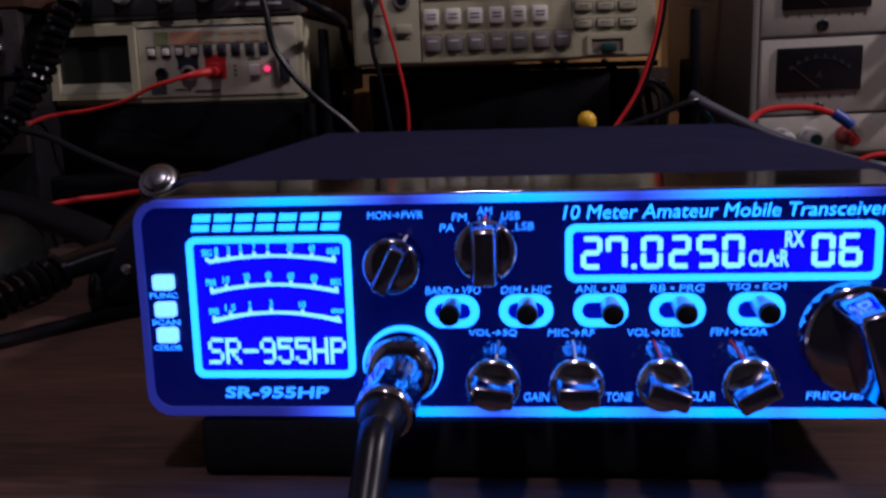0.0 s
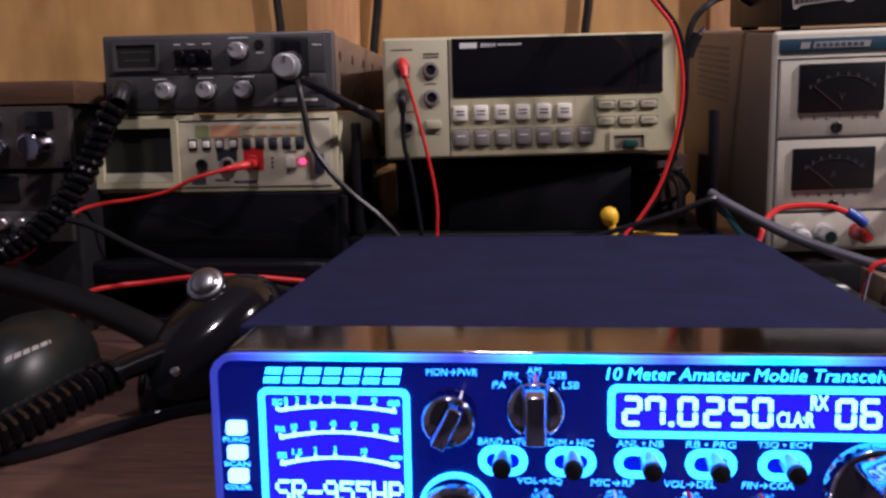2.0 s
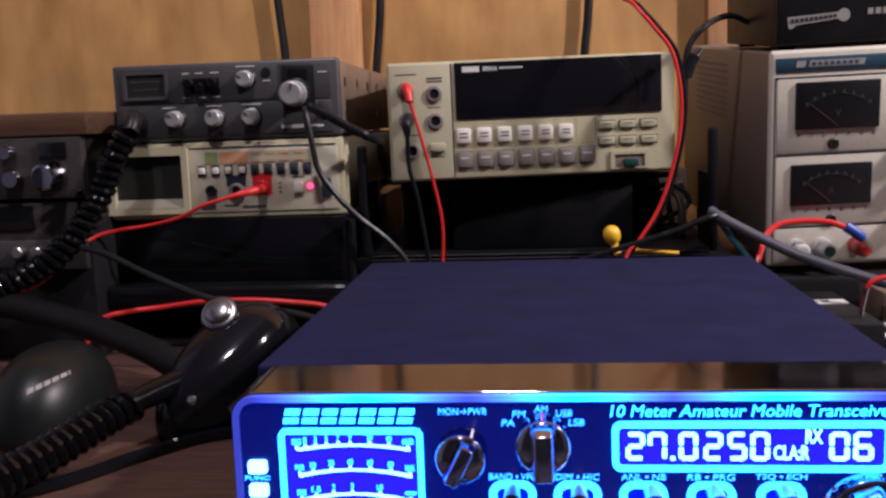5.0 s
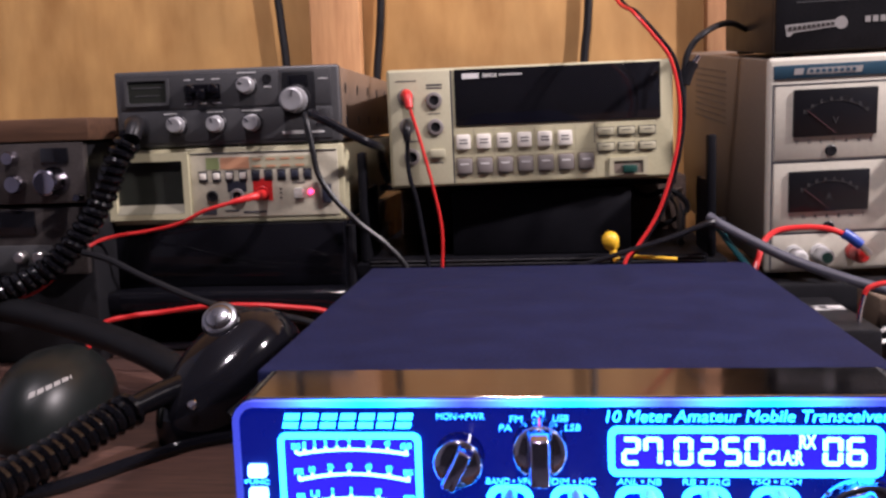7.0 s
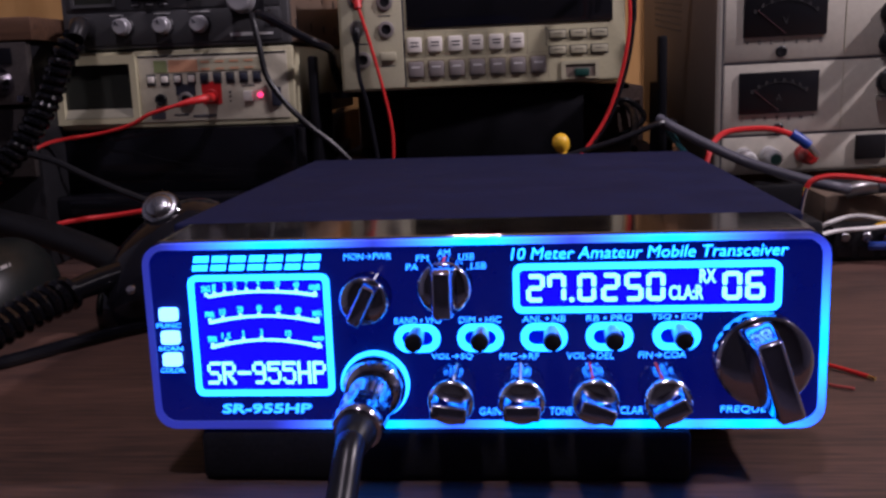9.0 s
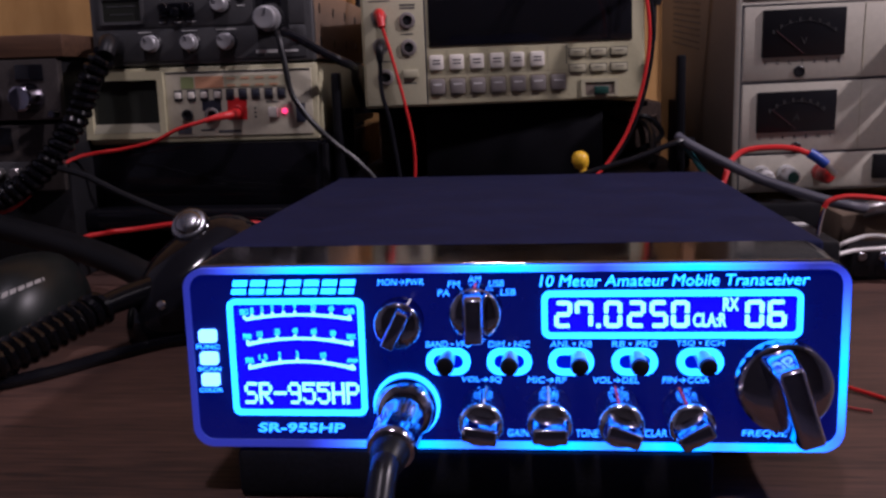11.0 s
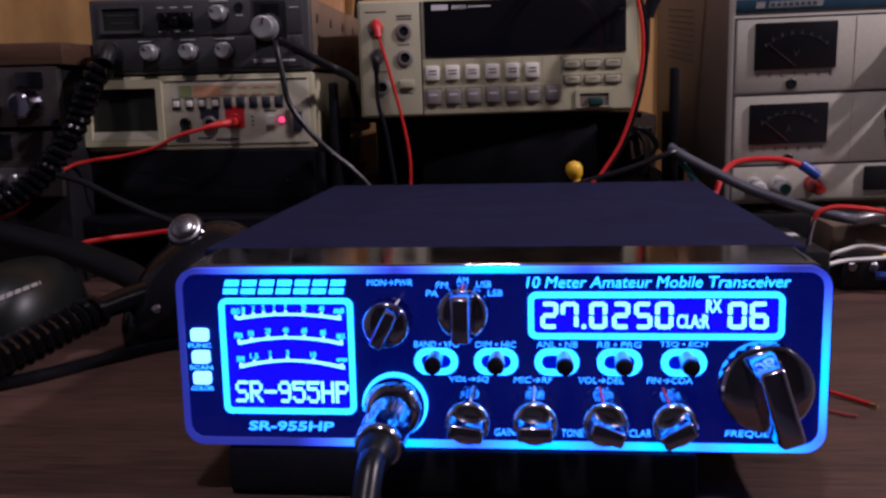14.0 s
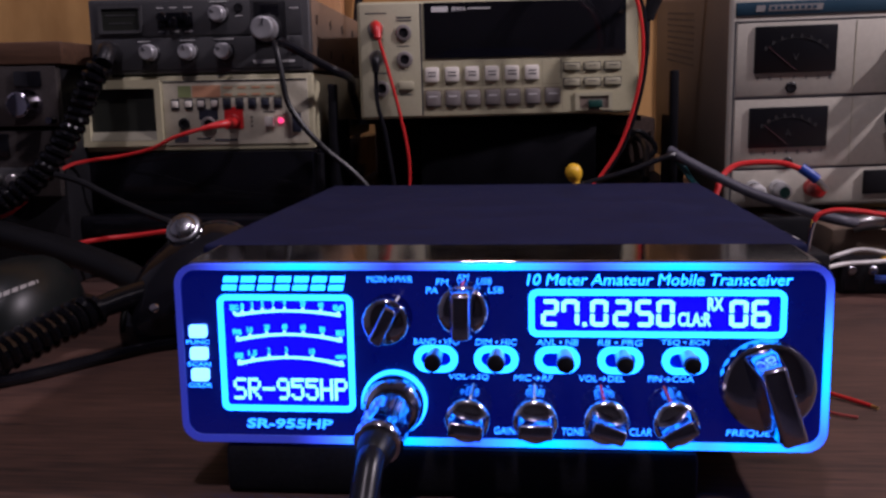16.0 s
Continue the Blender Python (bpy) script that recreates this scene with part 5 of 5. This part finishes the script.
loose("black_probe_cable", "thin black cable crossing behind the radio", [(-0.0066, 0.372, 0.044), (0.0104, 0.372, 0.053), (0.0304, 0.371, 0.0595), (0.0534, 0.371, 0.0665), (0.0784, 0.374, 0.0735), (0.1019, 0.378, 0.082), (0.1114, 0.386, 0.083), (0.1164, 0.4, 0.082)], 0.0019, M_VINYL)
loose("grey_cable", "thick grey cable sloping from the stand to the connector block", [(0.104, 0.3865, 0.0855), (0.1120, 0.380, 0.0800), (0.132, 0.372, 0.0690), (0.156, 0.360, 0.0575), (0.185, 0.340, 0.0480), (0.203, 0.331, 0.0436), (0.2150, 0.342, 0.0408), (0.226, 0.348, 0.0402)], 0.0034, M_GREYCABLE, sides=12)
loose("teal_wire", "dark green wire behind the radio", [(0.110, 0.386, 0.078), (0.118, 0.380, 0.066), (0.128, 0.374, 0.053), (0.137, 0.364, 0.042), (0.142, 0.35, 0.02), (0.144, 0.34, 0.002)], 0.0020, M_TEALWIRE)
patch = thing("red_patch_lead", "short red lead with a blue lug on the power supply", "lead")
part("wire", tube([(0.131, 0.372, 0.048), (0.135, 0.378, 0.058), (0.1405, 0.385, 0.0685), (0.150, 0.390, 0.0745), (0.166, 0.392, 0.0762), (0.182, 0.392, 0.0752), (0.194, 0.391, 0.0710)], 0.0021), M_RED, patch)
part("lug", tube([(0.1930, 0.391, 0.0722), (0.1990, 0.390, 0.0680), (0.2040, 0.390, 0.0640)], 0.0036, 12), M_BLUE, patch, "blue crimp lug")
part("spade", tube([(0.2035, 0.390, 0.0644), (0.2080, 0.391, 0.0600), (0.2110, 0.392, 0.0570)], 0.0022, 8), M_STEEL, patch)
loose("tangled_wire", "dark tangled wire hanging behind the stand post", [(0.060, 0.55, 0.100), (0.078, 0.54, 0.088), (0.098, 0.53, 0.093), (0.112, 0.53, 0.078), (0.096, 0.53, 0.066), (0.080, 0.54, 0.0595)], 0.0022, M_BLACK)
loose("looped_wire", "dark looped wire behind the stand post", [(0.070, 0.66, 0.110), (0.085, 0.62, 0.096), (0.096, 0.56, 0.090), (0.10, 0.50, 0.082), (0.095, 0.45, 0.060)], 0.0028, M_BLACK)

# clutter to the side of the radio
blk = thing("aluminium_block", "tan metal connector box with cable gland on the bench", "connector box")
part("body", box(0.202, 0.248, 0.3445, 0.390, 0.0, 0.0362, 0.0015), M_TAN, blk)
part("gland", tube([(0.2147, 0.3448, 0.0386), (0.2241, 0.3416, 0.0412), (0.2346, 0.3416, 0.0422)], 0.0050, 14), M_STEEL, blk)
part("connector", tube([(0.2325, 0.3395, 0.0422), (0.2493, 0.3374, 0.0412), (0.2745, 0.3353, 0.0406), (0.3144, 0.329, 0.0401)], 0.0042, 14), M_GREYCABLE, blk)
part("nut", lathe([(0.0060, 0), (0.0060, 0.0045), (0.0040, 0.0055), (0.0035, 0.010), (0.001, 0.010)], pose(0.236, 0.356, 0.0366), 6), M_STEEL, blk)
redbit = thing("stripped_red_wire", "red wire with a bare bent end over the connector box", "wire")
part("insulation", tube([(0.34, 0.31, 0.052), (0.28, 0.305, 0.0505), (0.245, 0.300, 0.0490), (0.225, 0.299, 0.0500), (0.205, 0.299, 0.0530), (0.190, 0.299, 0.0540), (0.1805, 0.299, 0.0515), (0.1775, 0.299, 0.0475)], 0.0016), M_RED, redbit)
part("bare_end", tube([(0.1777, 0.299, 0.0480), (0.1765, 0.299, 0.0430), (0.1750, 0.299, 0.0345), (0.1745, 0.299, 0.0305)], 0.0014), M_CHROME, redbit)
adapter = thing("black_adapter", "black plastic adapter box with a white label", "adapter")
part("body", box(0.134, 0.1845, 0.285, 0.385, 0.0, 0.030, 0.003), M_BLACK, adapter)
part("label", box(0.162, 0.1805, 0.340, 0.352, 0.0299, 0.0306), M_WHITE, adapter, "white printed label")
part("print", box(0.166, 0.170, 0.343, 0.349, 0.0305, 0.0309), M_DARKPRINT, adapter)
term = thing("terminal_block", "black terminal block with small chrome screws on the bench", "terminal block")
part("body", box(0.199, 0.264, 0.314, 0.3385, 0.0, 0.0208, 0.002), M_BLACK, term)
for k in range(5):
    part("screw", lathe([(0.0030, 0), (0.0030, 0.0010), (0.0022, 0.0016), (0.0004, 0.0016)], outward(0.2055 + 0.0125 * k, 0.3142, 0.0150), 16), M_NICKEL, term)
    part("recess", box(0.2010 + 0.0125 * k, 0.2095 + 0.0125 * k, 0.3130, 0.3144, 0.003, 0.0095), M_GLOSSBLACK, term)
loose("white_wire", "white wire lying across the black terminal block", [(0.186, 0.3053, 0.0218), (0.1973, 0.3099, 0.0257), (0.2131, 0.3121, 0.028), (0.2414, 0.3031, 0.024), (0.2809, 0.3053, 0.024), (0.36, 0.3189, 0.0229)], 0.0014, M_WHITE, "wire")
loose("white_lead", "second white wire by the terminal block", [(0.1838, 0.2895, 0.0212), (0.1951, 0.2952, 0.0223), (0.2131, 0.2986, 0.0229), (0.247, 0.3121, 0.0229), (0.3035, 0.3257, 0.0218), (0.3713, 0.3415, 0.0206)], 0.0013, M_WHITE, "wire")
loose("yellow_wire", "yellow wire lying across the black terminal block", [(0.2199, 0.3053, 0.0229), (0.238, 0.3099, 0.0274), (0.264, 0.3144, 0.0291), (0.3035, 0.3166, 0.0285), (0.3713, 0.3302, 0.0274)], 0.0016, M_YELLOW, "wire")
loose("blue_wire", "blue wire end beside the black terminal block", [(0.2173, 0.3076, 0.0108), (0.2338, 0.3006, 0.0114), (0.2527, 0.2958, 0.0108), (0.2928, 0.2935, 0.0055), (0.3636, 0.2982, 0.0007)], 0.0026, M_BLUE, "wire")
cut = thing("cut_red_wire", "short cut red wire with a bare copper end on the bench", "wire")
part("insulation", tube([(0.090, 0.136, 0.0035), (0.106, 0.128, 0.0028), (0.124, 0.116, 0.0020), (0.137, 0.103, 0.0013), (0.1445, 0.093, 0.0011)], 0.0009), M_RED, cut)
part("bare_end", tube([(0.1443, 0.0933, 0.0011), (0.1455, 0.0915, 0.0010), (0.1463, 0.0903, 0.0010)], 0.0007), M_BRASS, cut)
loose("thin_red_wire", "thin dark red wire lying beside the cut red wire", [(0.090, 0.126, 0.002), (0.108, 0.112, 0.0012), (0.118, 0.096, 0.001), (0.127, 0.084, 0.001), (0.135, 0.079, 0.001)], 0.0006, M_DULLRED, "wire")
